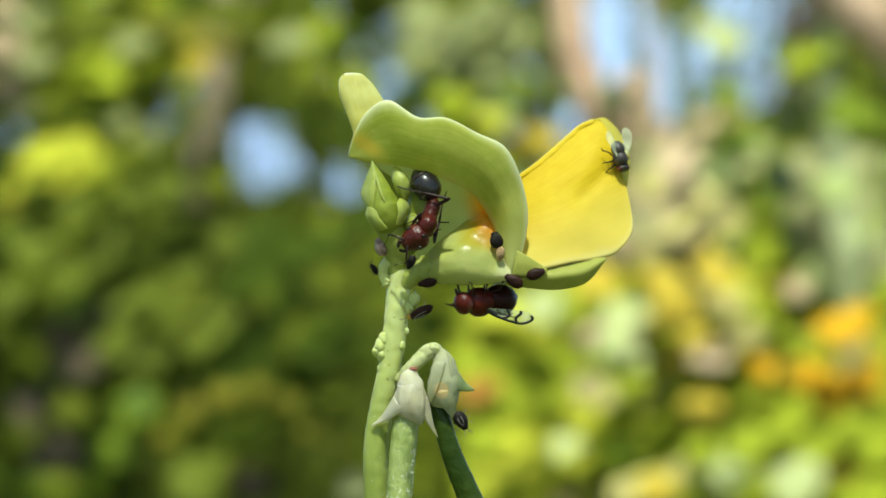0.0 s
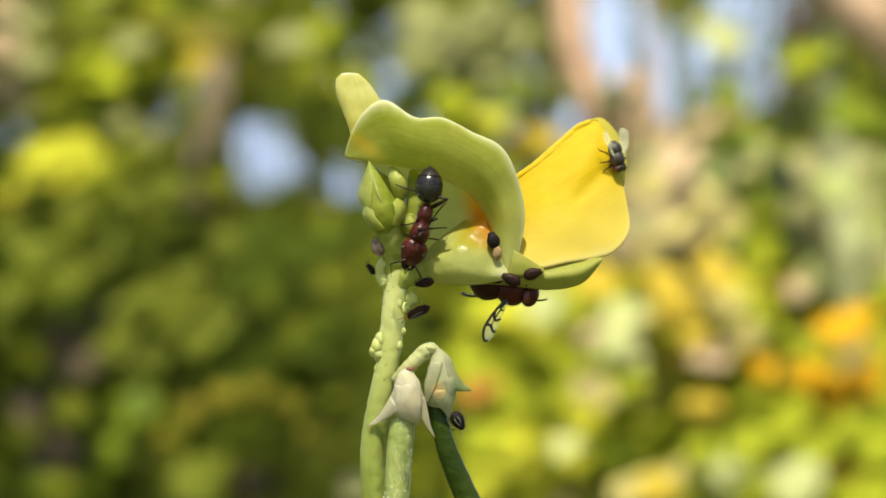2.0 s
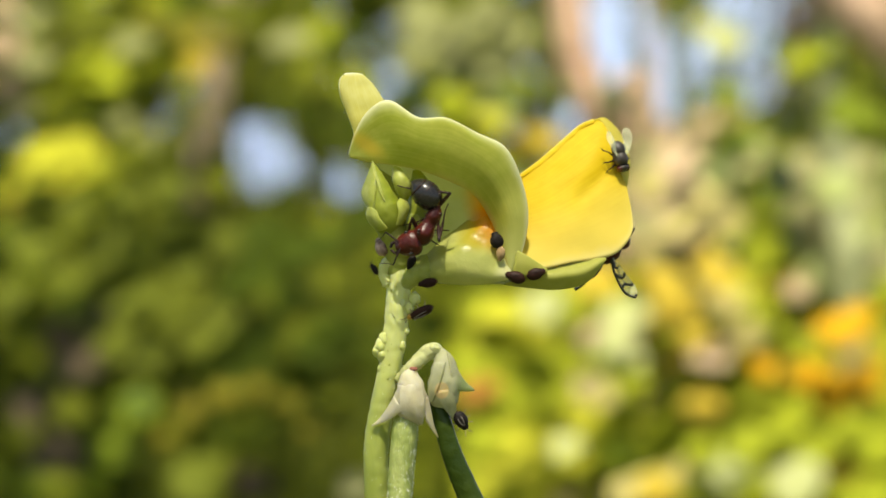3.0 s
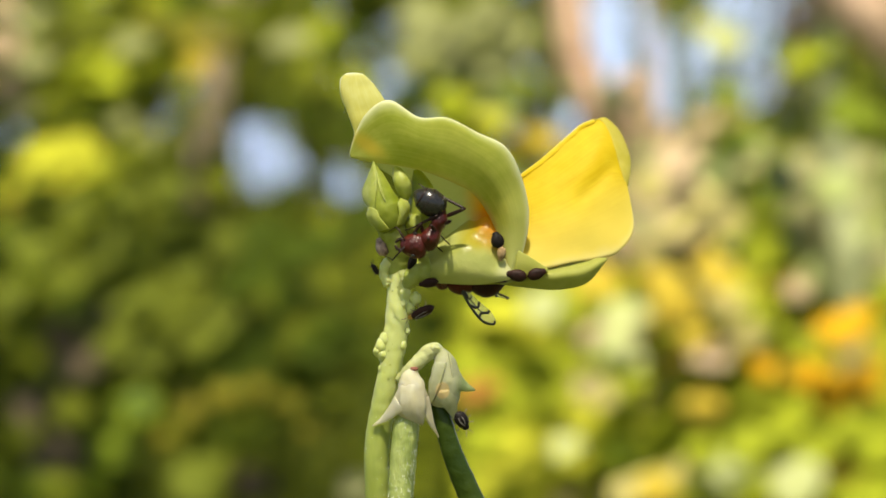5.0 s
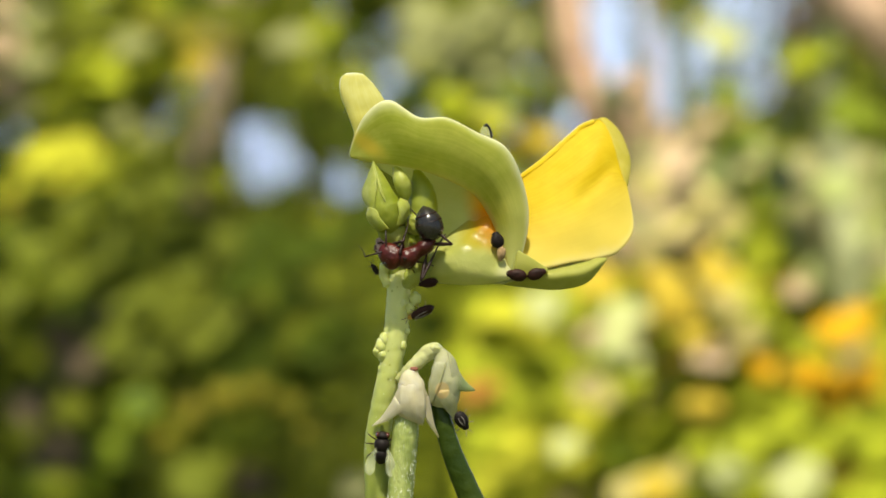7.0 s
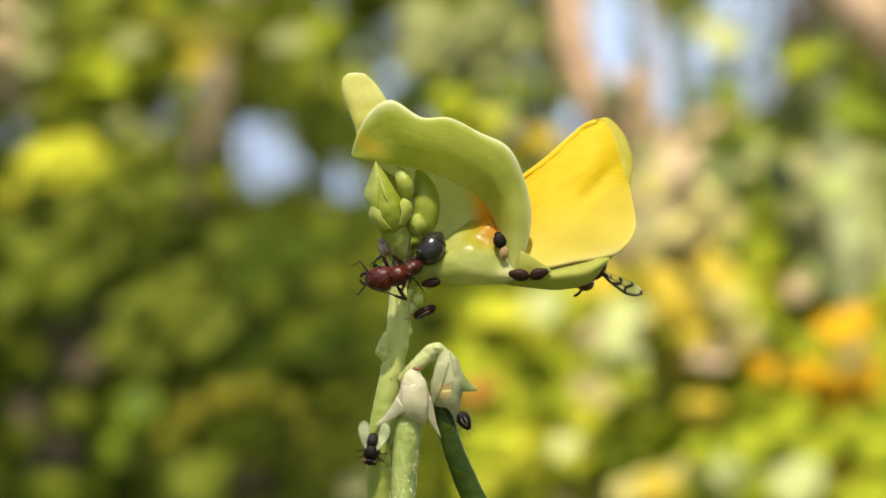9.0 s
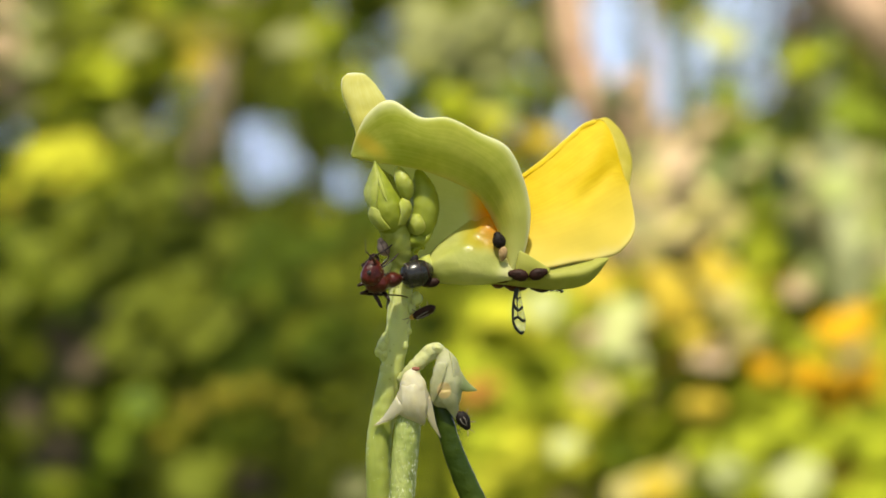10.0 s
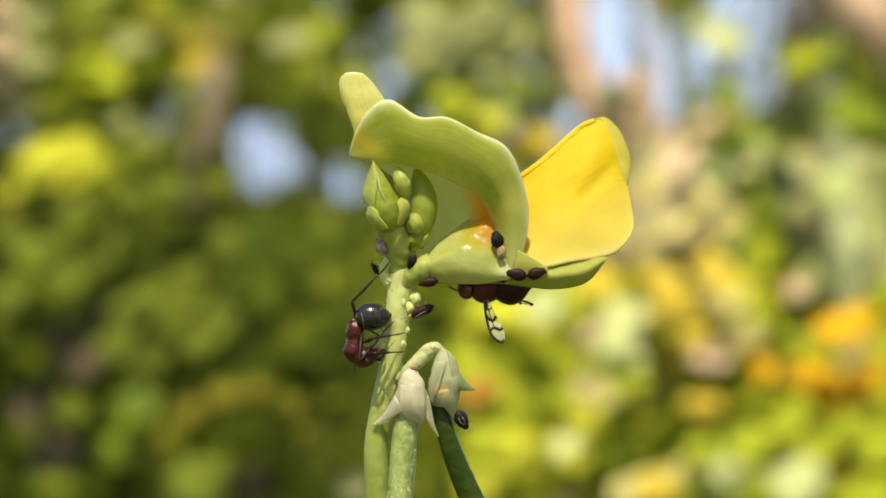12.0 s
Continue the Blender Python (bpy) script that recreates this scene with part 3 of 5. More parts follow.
keel = petal("keel_petal", [[(738, 470, 6), (760, 446, 8), (786, 421, 10), (812, 402, 10), (838, 383, 8), (862, 372, 2), (884, 420, -16), (907, 484, -33)],
                            [(739, 475, -10), (763, 455, -14), (790, 435, -16), (814, 421, -17), (838, 409, -16), (862, 404, -16), (885, 444, -29), (907, 487, -36)],
                            [(740, 481, -18), (768, 467, -34), (796, 453, -42), (816, 446, -46), (838, 446, -46), (860, 461, -45), (881, 479, -44), (905, 490, -38)],
                            [(742, 488, -16), (772, 486, -33), (800, 485, -43), (822, 484, -48), (842, 484, -49), (860, 488, -47), (880, 491, -43), (903, 492, -37)],
                            [(746, 494, -4), (776, 500, -18), (804, 502, -27), (826, 503, -32), (846, 503, -34), (862, 501, -34), (882, 498, -34), (901, 494, -35)]],
             "keel", "glossy pale green boat-shaped keel petal", nu=60, nv=30, thick=3, ripple=6, freq=700)
stalk("flower_stalk", [(708, 508, -4, 14), (726, 490, -6, 19), (746, 478, -8, 24), (764, 472, -8, 25)], "nodule", 18, 28)
petal("wing_petal", [[(906, 316, -16), (958, 284, 2), (1002, 246, 10), (1042, 215, 8), (1063, 213, 0), (1078, 234, -3), (1090, 270, -5)],
                     [(906, 360, -24), (958, 342, -22), (1006, 312, -20), (1046, 284, -16), (1070, 266, -10), (1088, 276, -6), (1098, 298, -4)],
                     [(906, 410, -16), (958, 402, -30), (1008, 384, -32), (1052, 362, -23), (1086, 342, -14), (1104, 332, -4), (1108, 322, 0)],
                     [(908, 455, -22), (955, 474, -32), (1012, 464, -31), (1062, 457, -20), (1096, 444, -14), (1121, 405, -6), (1113, 345, 0)]],
      "yellow", "bright yellow spreading wing petal", nu=72, nv=48, ripple=5, freq=330, lean=spread)
petal("rolled_rim", [[(1046, 215, 7), (1063, 212, 1), (1078, 234, -3), (1090, 270, -5), (1098, 298, -4), (1108, 332, -1)],
                     [(1047, 214, 8), (1067, 210, 7), (1086, 230, 6), (1099, 259, 5), (1107, 291, 5), (1110, 330, 2)],
                     [(1048, 213, 9), (1071, 208, 18), (1094, 228, 18), (1107, 252, 18), (1116, 286, 15), (1111, 328, 6)]],
      "rim", "folded-back greenish yellow rim of the petal", nu=34, nv=8, ripple=2, lean=spread)
petal("rolled_rim", [[(916, 320, -17), (958, 291, -2), (1002, 254, 7), (1030, 229, 8), (1052, 217, 4)],
                     [(917, 314, -14), (958, 284, 1), (1001, 247, 9), (1028, 223, 8), (1051, 213, 5)],
                     [(918, 310, -9), (958, 280, 7), (1000, 243, 14), (1027, 220, 12), (1050, 210, 9)]],
      "yellow", nu=40, nv=10, ripple=3, freq=1500, lean=spread)
petal("lower_petal", [[(893, 500, -22), (930, 476, 2), (985, 465, 8), (1030, 458, 8), (1074, 455, 4)],
                      [(893, 502, -30), (930, 491, -34), (985, 486, -34), (1034, 478, -24), (1074, 457, 0)],
                      [(893, 503, -28), (930, 508, -20), (985, 512, -16), (1038, 500, -10), (1075, 458, 0)]], "wing_green", "folded green lower wing petal", nu=36, nv=16, ripple=3)
petal("lower_petal", [[(914, 440, -34), (938, 454, -38), (970, 475, -38)], [(912, 464, -38), (938, 470, -41), (970, 480, -41)], [(906, 488, -36), (938, 488, -40), (968, 484, -40)]], "wing_green", nu=16, nv=10)
petal("lower_petal", [[(780, 500, -14), (830, 503, -20), (880, 502, -28), (930, 506, -24)], [(780, 499, 14), (830, 500, 24), (880, 498, 28), (930, 500, 26)]],
      "wing_green", nu=20, nv=10)

# withered calyces and young pods
pedicel = stalk("pedicel", [(706, 672, -12, 9), (726, 654, -26, 12), (745, 635, -26, 13), (765, 619, -22, 14), (780, 626, -20, 12)], "pedicel", 14, 40, rough=0.2, scale=3000, label="short knobbly green pedicel")
knob("pod_scar", 733, 652, -40, 7, "scale", "reddish brown scar", tall=0.5)
knob("pedicel_knob", 768, 617, -24, 13, "pedicel", tall=0.9)


def calyx(rows, lobes, material, label):
    """A withered bell with pointed lobes round a pod's neck."""
    cup = stalk("calyx", rows, material, 16, 22, rough=0.10, scale=2000, label=label)
    for line in lobes:
        petal("calyx_lobe", line, material, parent=cup, thick=4, nu=16, nv=10, ripple=3)


calyx([(733, 652, -34, 6), (728, 668, -36, 19), (728, 695, -36, 27), (727, 720, -34, 29), (724, 735, -30, 22)],
      [[[(699, 700, -40), (690, 716, -38), (676, 736, -30), (659, 753, -24)], [(705, 712, -56), (700, 722, -52), (685, 738, -38), (660, 753, -25)], [(722, 722, -62), (708, 730, -56), (690, 742, -40), (660, 754, -25)]],
       [[(706, 682, -48), (706, 712, -57), (714, 736, -55), (744, 750, -46)], [(728, 678, -57), (730, 710, -66), (736, 734, -61), (746, 751, -46)], [(750, 682, -46), (753, 712, -55), (752, 734, -53), (748, 752, -46)]],
       [[(746, 706, -52), (750, 730, -50), (760, 752, -44), (776, 774, -36)], [(758, 700, -40), (763, 722, -40), (768, 748, -40), (777, 773, -36)]]],
      "sepal", "withered cream calyx with pointed lobes")
calyx([(778, 618, -22, 8), (786, 640, -24, 20), (788, 672, -24, 28), (786, 700, -22, 28), (784, 718, -20, 20)],
      [[[(792, 622, -40), (806, 645, -38), (822, 672, -26), (840, 689, -14)], [(798, 655, -48), (808, 672, -42), (822, 684, -30), (840, 690, -15)], [(800, 690, -46), (808, 690, -40), (820, 692, -30), (839, 691, -15)]],
       [[(768, 690, -44), (778, 712, -44), (792, 728, -38), (806, 746, -26)], [(788, 690, -52), (794, 708, -48), (800, 725, -38), (806, 745, -26)], [(806, 682, -40), (808, 705, -38), (808, 725, -32), (807, 745, -26)]],
       [[(770, 640, -38), (763, 665, -42), (759, 690, -42), (762, 712, -40)], [(790, 640, -48), (784, 665, -52), (776, 690, -50), (765, 713, -41)]]],
      "sepal_green", "withered greenish white calyx with pointed lobes")
stalk("young_pod", [(724, 715, -28, 18), (719, 750, -30, 22), (714, 800, -30, 23), (710, 850, -30, 22), (708, 900, -30, 22), (704, 1150, -28, 20), (700, 1500, -24, 14), (698, 1620, -24, 2)],
      "pod", 18, 80, rough=0.05, scale=4000, label="downy light green young bean pod")
pod_b = stalk("young_pod", [(774, 705, -20, 14), (784, 745, -22, 16), (800, 800, -22, 18), (828, 868, -20, 21), (858, 930, -18, 22), (930, 1080, -14, 21), (1010, 1230, -10, 4)], "pod_dark", 16, 60, 0.6,
              rough=0.04, scale=1500, label="dark green glossy young bean pod")
# short down on the pod and stalk edges
hair_bm = bmesh.new()
rng = random.Random(4)
for _ in range(650):
    v = rng.uniform(735, 930)
    a = rng.uniform(0, 2 * math.pi)
    c = spot(719 - (v - 750) * 0.085, v, -30) - BASE
    d = Vector((math.cos(a), math.sin(a), 0))
    p = c + d * 21.5 * UNIT
    tube(hair_bm, [p, p + (d * rng.uniform(0.8, 2.6) + Vector((rng.uniform(-1, 1), 0, -rng.uniform(2, 7)))) * UNIT], [0.45 * UNIT, 0.15 * UNIT], 3, 1)
for _ in range(160):
    v = rng.uniform(640, 930)
    a = rng.uniform(0, 2 * math.pi)
    u = float(np.interp(v, [640, 705, 790, 890, 1020], [693, 680, 667, 668, 668]))
    c = spot(u, v, 0) - BASE
    d = Vector((math.cos(a), math.sin(a), 0))
    p = c + d * 20.5 * UNIT
    tube(hair_bm, [p, p + (d * rng.uniform(1.5, 3.2) + Vector((0, 0, -rng.uniform(0.5, 2)))) * UNIT], [0.6 * UNIT, 0.2 * UNIT], 3, 1)
part("down", hair_bm, M["down"], plant, "fine pale down")
# small warts scattered up the stalk
rng = random.Random(8)
wart_bm = bmesh.new()
for _ in range(34):
    v = rng.uniform(455, 720)
    a = rng.uniform(math.pi, 2 * math.pi)
    u = float(np.interp(v, [425, 465, 520, 580, 640, 705, 790], [712, 709, 706, 701, 693, 680, 667]))
    c = spot(u, v, 0) - BASE + Vector((math.cos(a), math.sin(a), 0)) * 19 * UNIT
    m = Matrix.Translation(c) @ Matrix.Diagonal((rng.uniform(1.5, 3.0), rng.uniform(1.0, 2.0), rng.uniform(1.5, 3.5), 1)) @ Matrix.Scale(UNIT, 4)
    bmesh.ops.create_icosphere(wart_bm, subdivisions=2, radius=1, matrix=m)
for f in wart_bm.faces:
    f.smooth = True
part("warts", wart_bm, M["nodule"], plant, "small pale warts on the stalk")


# ---- insects ----
def leg(name, points, parent, material, r=2.2, label=""):
    """A jointed leg in grid units: hip, knee, ankle and toe."""
    bm = bmesh.new()
    pts = [Vector(p) * UNIT for p in points]
    for i, (a, b) in enumerate(zip(pts, pts[1:])):
        w0, w1 = [(r * 0.8, r * 0.75), (r * 0.8, r * 0.6), (r * 0.5, r * 0.3), (r * 0.3, r * 0.2)][min(i, 3)]
        m = (a + b) / 2
        tube(bm, [a, m, b], [w0 * UNIT, (w0 + w1) * 0.62 * UNIT if i == 0 else (w0 + w1) * 0.5 * UNIT, w1 * UNIT], 7, 6)
    hip = pts[0]
    for w in bm.verts:
        w.co -= hip
    ob = part(name, bm, M[material], parent, label)
    ob.location = hip
    return ob


def ant_leg(parent, hip, thigh_length, shin_length):
    """A leg in two stiff pieces along +x: the thigh from the hip, and the shin with its foot, hinged at the knee."""
    bm = bmesh.new()
    f = thigh_length
    tube(bm, [Vector(p) * UNIT for p in ((-3, 0, 0), (f * 0.12, 0, 0), (f * 0.22, 0, 0), (f * 0.55, 0, 0), (f, 0, 0))], [r * UNIT for r in (2.6, 2.2, 1.9, 3.5, 2.3)], 8, 16)
    thigh = part("leg", bm, M["limb"], parent)
    thigh.location = Vector(hip) * UNIT
    bm = bmesh.new()
    f = shin_length
    tube(bm, [Vector(p) * UNIT for p in ((-1, 0, 0), (f * 0.30, 0, 0), (f * 0.52, 0, 0))], [r * UNIT for r in (2.1, 2.5, 1.9)], 8, 8)
    tube(bm, [Vector(p) * UNIT for p in ((f * 0.5, 0, 0), (f * 0.68, 0.8, 0), (f * 0.84, 0.6, 0), (f, -1.5, 0))], [r * UNIT for r in (1.5, 1.3, 1.2, 0.9)], 7, 9)
    shin = part("shin", bm, M["limb"], thigh)
    shin.location = Vector((thigh_length, 0, 0)) * UNIT
    return thigh, shin, Vector(hip), thigh_length, shin_length


def red_black_ant():
    """Forward is +x, back is +z; the origin lies in the middle of the mesosoma."""
    ant = thing("ant", Matrix.Identity(4), "large ant with a red head and chest and a black gaster", "ant")
    part("mesosoma", body(bmesh.new(), [(-37, 1, 1, 0), (-35, 5, 6, 0), (-31, 8.5, 11, 0), (-25, 11.5, 14, 0), (-15, 12.5, 15, 1), (-6, 11.5, 13, 0), (3, 13.5, 15, 1), (13, 16.5, 18, 3), (22, 15.5, 16.5, 2), (28, 13, 14, 0), (33, 8, 9, 0), (36, 1, 1, 0)], 20, 30), M["ant_red"], ant, "dark red chest")
    part("petiole", body(bmesh.new(), egg(10, 8, 17), 12, 10, (-35, 0, 2)), M["ant_red"], ant)
    gaster = part("gaster", body(bmesh.new(), [(0, 4, 4, 0), (-3, 12.5, 12, 1), (-11, 19.5, 19.5, 1), (-25, 22.8, 22.8, 0), (-38, 21, 21, -1), (-48, 15.5, 15.5, -2), (-54, 10, 10, -3), (-58, 4.5, 4.5, -4), (-60, 1, 1, -4)], 24, 30), M["ant_black"], ant, "shiny black gaster with fine pale bands")
    gaster.location = Vector((-36, 0, 0)) * UNIT
    for x, w in ((-15, 21.2), (-31, 22.6), (-44, 18.0)):
        bm = bmesh.new()
        ring = [Vector((x, math.cos(a) * (w - 1.0), math.sin(a) * (w - 1.0) * 0.95)) * UNIT for a in np.linspace(0, 2 * math.pi, 33)]
        tube(bm, ring, [1.6 * UNIT] * 33, 6, 64)
        part("segment_seam", bm, M["limb"], gaster, "black seam between the segments")
        bm = bmesh.new()
        tube(bm, [p * 1.005 + Vector((2.6 * UNIT, 0, 0)) for p in ring], [0.9 * UNIT] * 33, 6, 64)
        part("segment_band", bm, M["band"], gaster, "pale hairy band")
    head = part("head", body(bmesh.new(), [(-3, 5, 5, 0), (0, 15, 12, 0), (6, 20.5, 16, 0), (15, 21.5, 17, 0), (26, 19, 15, -1), (35, 14, 11, -2), (39, 9, 7, -3), (42, 4, 4, -3)], 20, 26), M["ant_red"], ant, "dark red head")
    head.location = Vector((28, 0, 0)) * UNIT
    for s in (1, -1):
        part("eye", body(bmesh.new(), egg(9, 5, 9), 10, 8, (19, 18 * s, 8)), M["ant_black"], head, "small black eye")
        leg("mandible", [(36, 8 * s, -4), (45, 9 * s, -5), (50, 2 * s, -5)], head, "limb", 3.5)
        leg("antenna", [(34, 5 * s, 8), (44, 18 * s, 8), (52, 28 * s, 0), (60, 22 * s, -8), (72, 18 * s, -16)], head, "limb", 1.9)
    legs = []
    for s in (1, -1):
        legs.append(ant_leg(ant, (19, 7 * s, -11), 36, 58))
        legs.append(ant_leg(ant, (1, 7 * s, -11), 38, 64))
        legs.append(ant_leg(ant, (-18, 7 * s, -10), 54, 92))
    rng = random.Random(11)
    for holder, reach, count, rows in ((ant, 15, 90, ((-28, 11), (-10, 12), (10, 14), (26, 11))), (head, 15, 40, ((3, 12), (12, 16), (25, 15), (36, 9)))):
        bm = bmesh.new()
        for _ in range(count):
            x, a = rng.uniform(rows[0][0], rows[-1][0]), rng.uniform(-0.3, 3.44)
            w = float(np.interp(x, [r[0] for r in rows], [r[1] for r in rows]))
            p = Vector((x, math.cos(a) * w, math.sin(a) * w)) * UNIT
            tube(bm, [p, p + Vector((rng.uniform(-4, 0), math.cos(a) * 5, math.sin(a) * 5)) * UNIT], [0.35 * UNIT, 0.1 * UNIT], 3, 1)
        part("bristles", bm, M["bristle"], holder, "fine pale bristles")
    return ant, gaster, head, legs


def clear_wing(parent, length, width, side, bands):
    """A wing along +x in its own x-z plane, root at the origin, with dark veins and bands."""
    def half(f):
        return width / 2 * (math.sin(math.pi * min(1, f * 0.5 + 0.02)) ** 0.8 if f < 0.75 else math.sqrt(max(0, 1 - ((f - 0.68) / 0.32) ** 2)) * 0.98)
    def across(f, g):
        return Vector((length * f, 0.8 * math.sin(f * 9), half(f) * g + 3 * math.sin(f * 3.0))) * UNIT
    n, verts, faces = 26, [], []
    for s in (0.35, -0.35):
        for i in range(n + 1):
            for g in (-1, -0.33, 0.33, 1):
                verts.append(across(i / n, g) + Vector((0, s * UNIT, 0)))
    off = (n + 1) * 4
    for i in range(n):
        for j in range(3):
            a = i * 4 + j
            faces += [(a, a + 1, a + 5, a + 4), (off + a, off + a + 4, off + a + 5, off + a + 1)]
    ob = mesh_object("wing", verts, faces, M["wing"], parent, "clear wing with dark bands" if bands else "clear greyish wing")
    if bands:
        def stripe(points, r):
            bm = bmesh.new()
            tube(bm, [across(*p) for p in points], [r * UNIT] * len(points), 6, 24)
            for w in bm.verts:
                w.co.y *= 0.9
            part("wing_band", bm, M["wing_band"], ob)
        edge = [(f, 0.95) for f in (0.0, 0.15, 0.3, 0.45, 0.6, 0.75, 0.88)]
        stripe(edge, 2.3)
        stripe([(0.80, 0.96), (0.90, 0.85), (0.97, 0.5), (0.985, 0.0), (0.95, -0.7)], 2.4)
        stripe([(0.70, 0.95), (0.66, 0.2), (0.74, -0.5), (0.72, -0.95)], 2.4)
        stripe([(0.38, 0.95), (0.50, 0.3), (0.52, -0.3), (0.46, -0.9)], 2.4)
        stripe([(0.05, 0.0), (0.3, 0.1), (0.5, 0.1), (0.7, 0.1)], 1.0)
        stripe([(0.0, 0.0), (0.12, 0.3), (0.25, 0.5)], 3.6)
        stripe([(0.24, 0.8), (0.30, 0.1), (0.28, -0.8)], 1.3)
    return ob


def banded_fly():
    """Forward is +x, back is +z; the origin lies in the middle of the chest."""
    fly = thing("banded_wing_fly", Matrix.Identity(4), "dark red fly with clear black-banded wings", "fly")
    part("thorax", body(bmesh.new(), [(-30, 12, 13, 0), (-23, 19, 20, 0), (-10, 22, 25.5, 1), (6, 22, 25.5, 1), (17, 18, 20, 0), (24, 10, 11, 0)]), M["fly_red"], fly)
    part("abdomen", body(bmesh.new(), [(-17, 14, 15, 0), (-23, 20, 21, 0), (-33, 25, 26, 1), (-47, 28, 29, 2), (-61, 25, 25, 2), (-72, 16, 17, 1), (-79, 7, 8, 0), (-84, 2, 2, -1)]), M["fly_brown"], fly, "dark brown egg-shaped abdomen")
    head = part("head", body(bmesh.new(), [(-2, 6, 6, 0), (1, 16, 16, 0), (8, 20, 20, 0), (16, 19.5, 19, 0), (23, 13, 14, -1), (26, 5, 6, -2)]), M["fly_red"], fly)
    head.location = Vector((20, 0, 0)) * UNIT
    for s in (1, -1):
        part("eye", body(bmesh.new(), egg(20, 10, 26), 14, 12, (9, 15.5 * s, 2)), M["eye"], head, "dark red compound eye")
        leg("antenna", [(26, 4 * s, 4), (33, 6 * s, 2), (42, 9 * s, -3)], head, "limb", 2.0)
    leg("mouthparts", [(20, 0, -14), (24, 0, -22), (25, 0, -27)], head, "limb", 3.5)
    for s in (1, -1):
        leg("leg", [(12, 9 * s, -14), (22, 22 * s, -16), (26, 24 * s, -34), (32, 25 * s, -38)], fly, "limb", 2.4)
        leg("leg", [(-2, 10 * s, -16), (0, 28 * s, -18), (-2, 32 * s, -34), (2, 34 * s, -38)], fly, "limb", 2.4)
        leg("leg", [(-14, 9 * s, -15), (-30, 26 * s, -18), (-38, 28 * s, -34), (-46, 30 * s, -38)], fly, "limb", 2.6)
    near = clear_wing(fly, 90, 25, 1, True)
    far = clear_wing(fly, 90, 25, -1, True)
    return fly, near, far


def small_fly(label, eye_mat, chest):
    fly = thing("small_fly", Matrix.Identity(4), label, "fly", "small flies")
    part("thorax", body(bmesh.new(), [(-13, 5, 5, 0), (-9, 9.5, 9.5, 0), (0, 11.5, 11.5, 1), (7, 10, 10, 0), (11, 4, 4, 0)], 14, 14), M[chest], fly)
    part("abdomen", body(bmesh.new(), [(-5, 5, 5, 0), (-9, 9.5, 9.5, 0), (-16, 11, 10.5, 0), (-23, 8.5, 8, -1), (-28, 3, 3, -1)], 14, 14), M[chest], fly)
    head = part("head", body(bmesh.new(), [(9, 4, 4, 0), (11, 9, 9, 0), (15, 10, 9, 0), (19, 5, 6, -1), (20, 1, 2, -1)], 14, 12), M[chest], fly)
    for s in (1, -1):
        part("eye", body(bmesh.new(), egg(11, 7, 14), 12, 10, (14.5, 7 * s, 1)), M[eye_mat], head, "reddish brown eye")
        leg("leg", [(5, 5 * s, -7), (10, 15 * s, -4), (13, 20 * s, -11), (16, 23 * s, -12)], fly, "limb", 1.3)
        leg("leg", [(0, 6 * s, -7), (1, 18 * s, -3), (0, 23 * s, -11), (2, 26 * s, -12)], fly, "limb", 1.3)
        leg("leg", [(-5, 5 * s, -7), (-13, 15 * s, -3), (-18, 20 * s, -11), (-23, 22 * s, -12)], fly, "limb", 1.3)
        w = clear_wing(fly, 44, 17, s, False)
        w.matrix_basis = Matrix.Translation(Vector((-2, 6 * s, 7)) * UNIT) @ Matrix.Rotation(radians(180 - 13 * s), 4, "Z") @ Matrix.Rotation(radians(72 * s), 4, "X")
    return fly


def bug(label, shell, length, width, stripes=False, antennae=True, legs=True):
    """A small oval sap-sucking bug; forward is +x."""
    limbs = "bristle" if stripes else "limb"
    ob = thing("plant_bug", Matrix.Identity(4), label, "bug", "bugs on the bean flower")
    part("body", body(bmesh.new(), egg(length, width, width * 0.8, 0.45), 16, 18), M[shell], ob)
    head = part("head", body(bmesh.new(), egg(length * 0.28, width * 0.56, width * 0.48), 12, 10, (length * 0.40, 0, -1)), M["bug_amber" if shell == "bug" and stripes else shell], ob)
    for s in (1, -1):
        bm = bmesh.new()
        tube(bm, [Vector((length * 0.30, 0.5 * s, width * 0.37)) * UNIT, Vector((0, width * 0.16 * s, width * 0.41)) * UNIT, Vector((-length * 0.42, 1.0 * s, width * 0.20)) * UNIT], [0.5 * UNIT, (1.0 if stripes else 0.5) * UNIT, 0.3 * UNIT], 6)
        part("wing_case_edge", bm, M["band" if stripes else shell], ob)
        if antennae:
            leg("antenna", [(length * 0.55, 2 * s, 0), (length * 0.68, 5 * s, 3), (length * 0.82, 7 * s, 1)], head, limbs, 0.8)
        for x, dx in ((0.22, 5), (0.02, 0), (-0.18, -6)) if legs else ():
            leg("leg", [(length * x, width * 0.3 * s, -width * 0.2), (length * x + dx * 0.7, width * 0.6 * s, -1), (length * x + dx, width * 0.7 * s, -width * 0.42)], ob, limbs, 1.0)
    return ob


def placed(u, v, deep, heading, roll=0.0, pitch=0.0):
    """Pose of an insect on the plant: heading turns from the right (0) counter-clockwise in the upright plane; at roll 0 its back faces the viewer's side (-y)."""
    way = Matrix.Rotation(radians(-heading), 4, "Y")
    base = Matrix(((1, 0, 0, 0), (0, 0, -1, 0), (0, 1, 0, 0), (0, 0, 0, 1)))
    return Matrix.Translation(spot(u, v, deep)) @ way @ base @ Matrix.Rotation(radians(roll), 4, "X") @ Matrix.Rotation(radians(pitch), 4, "Y")


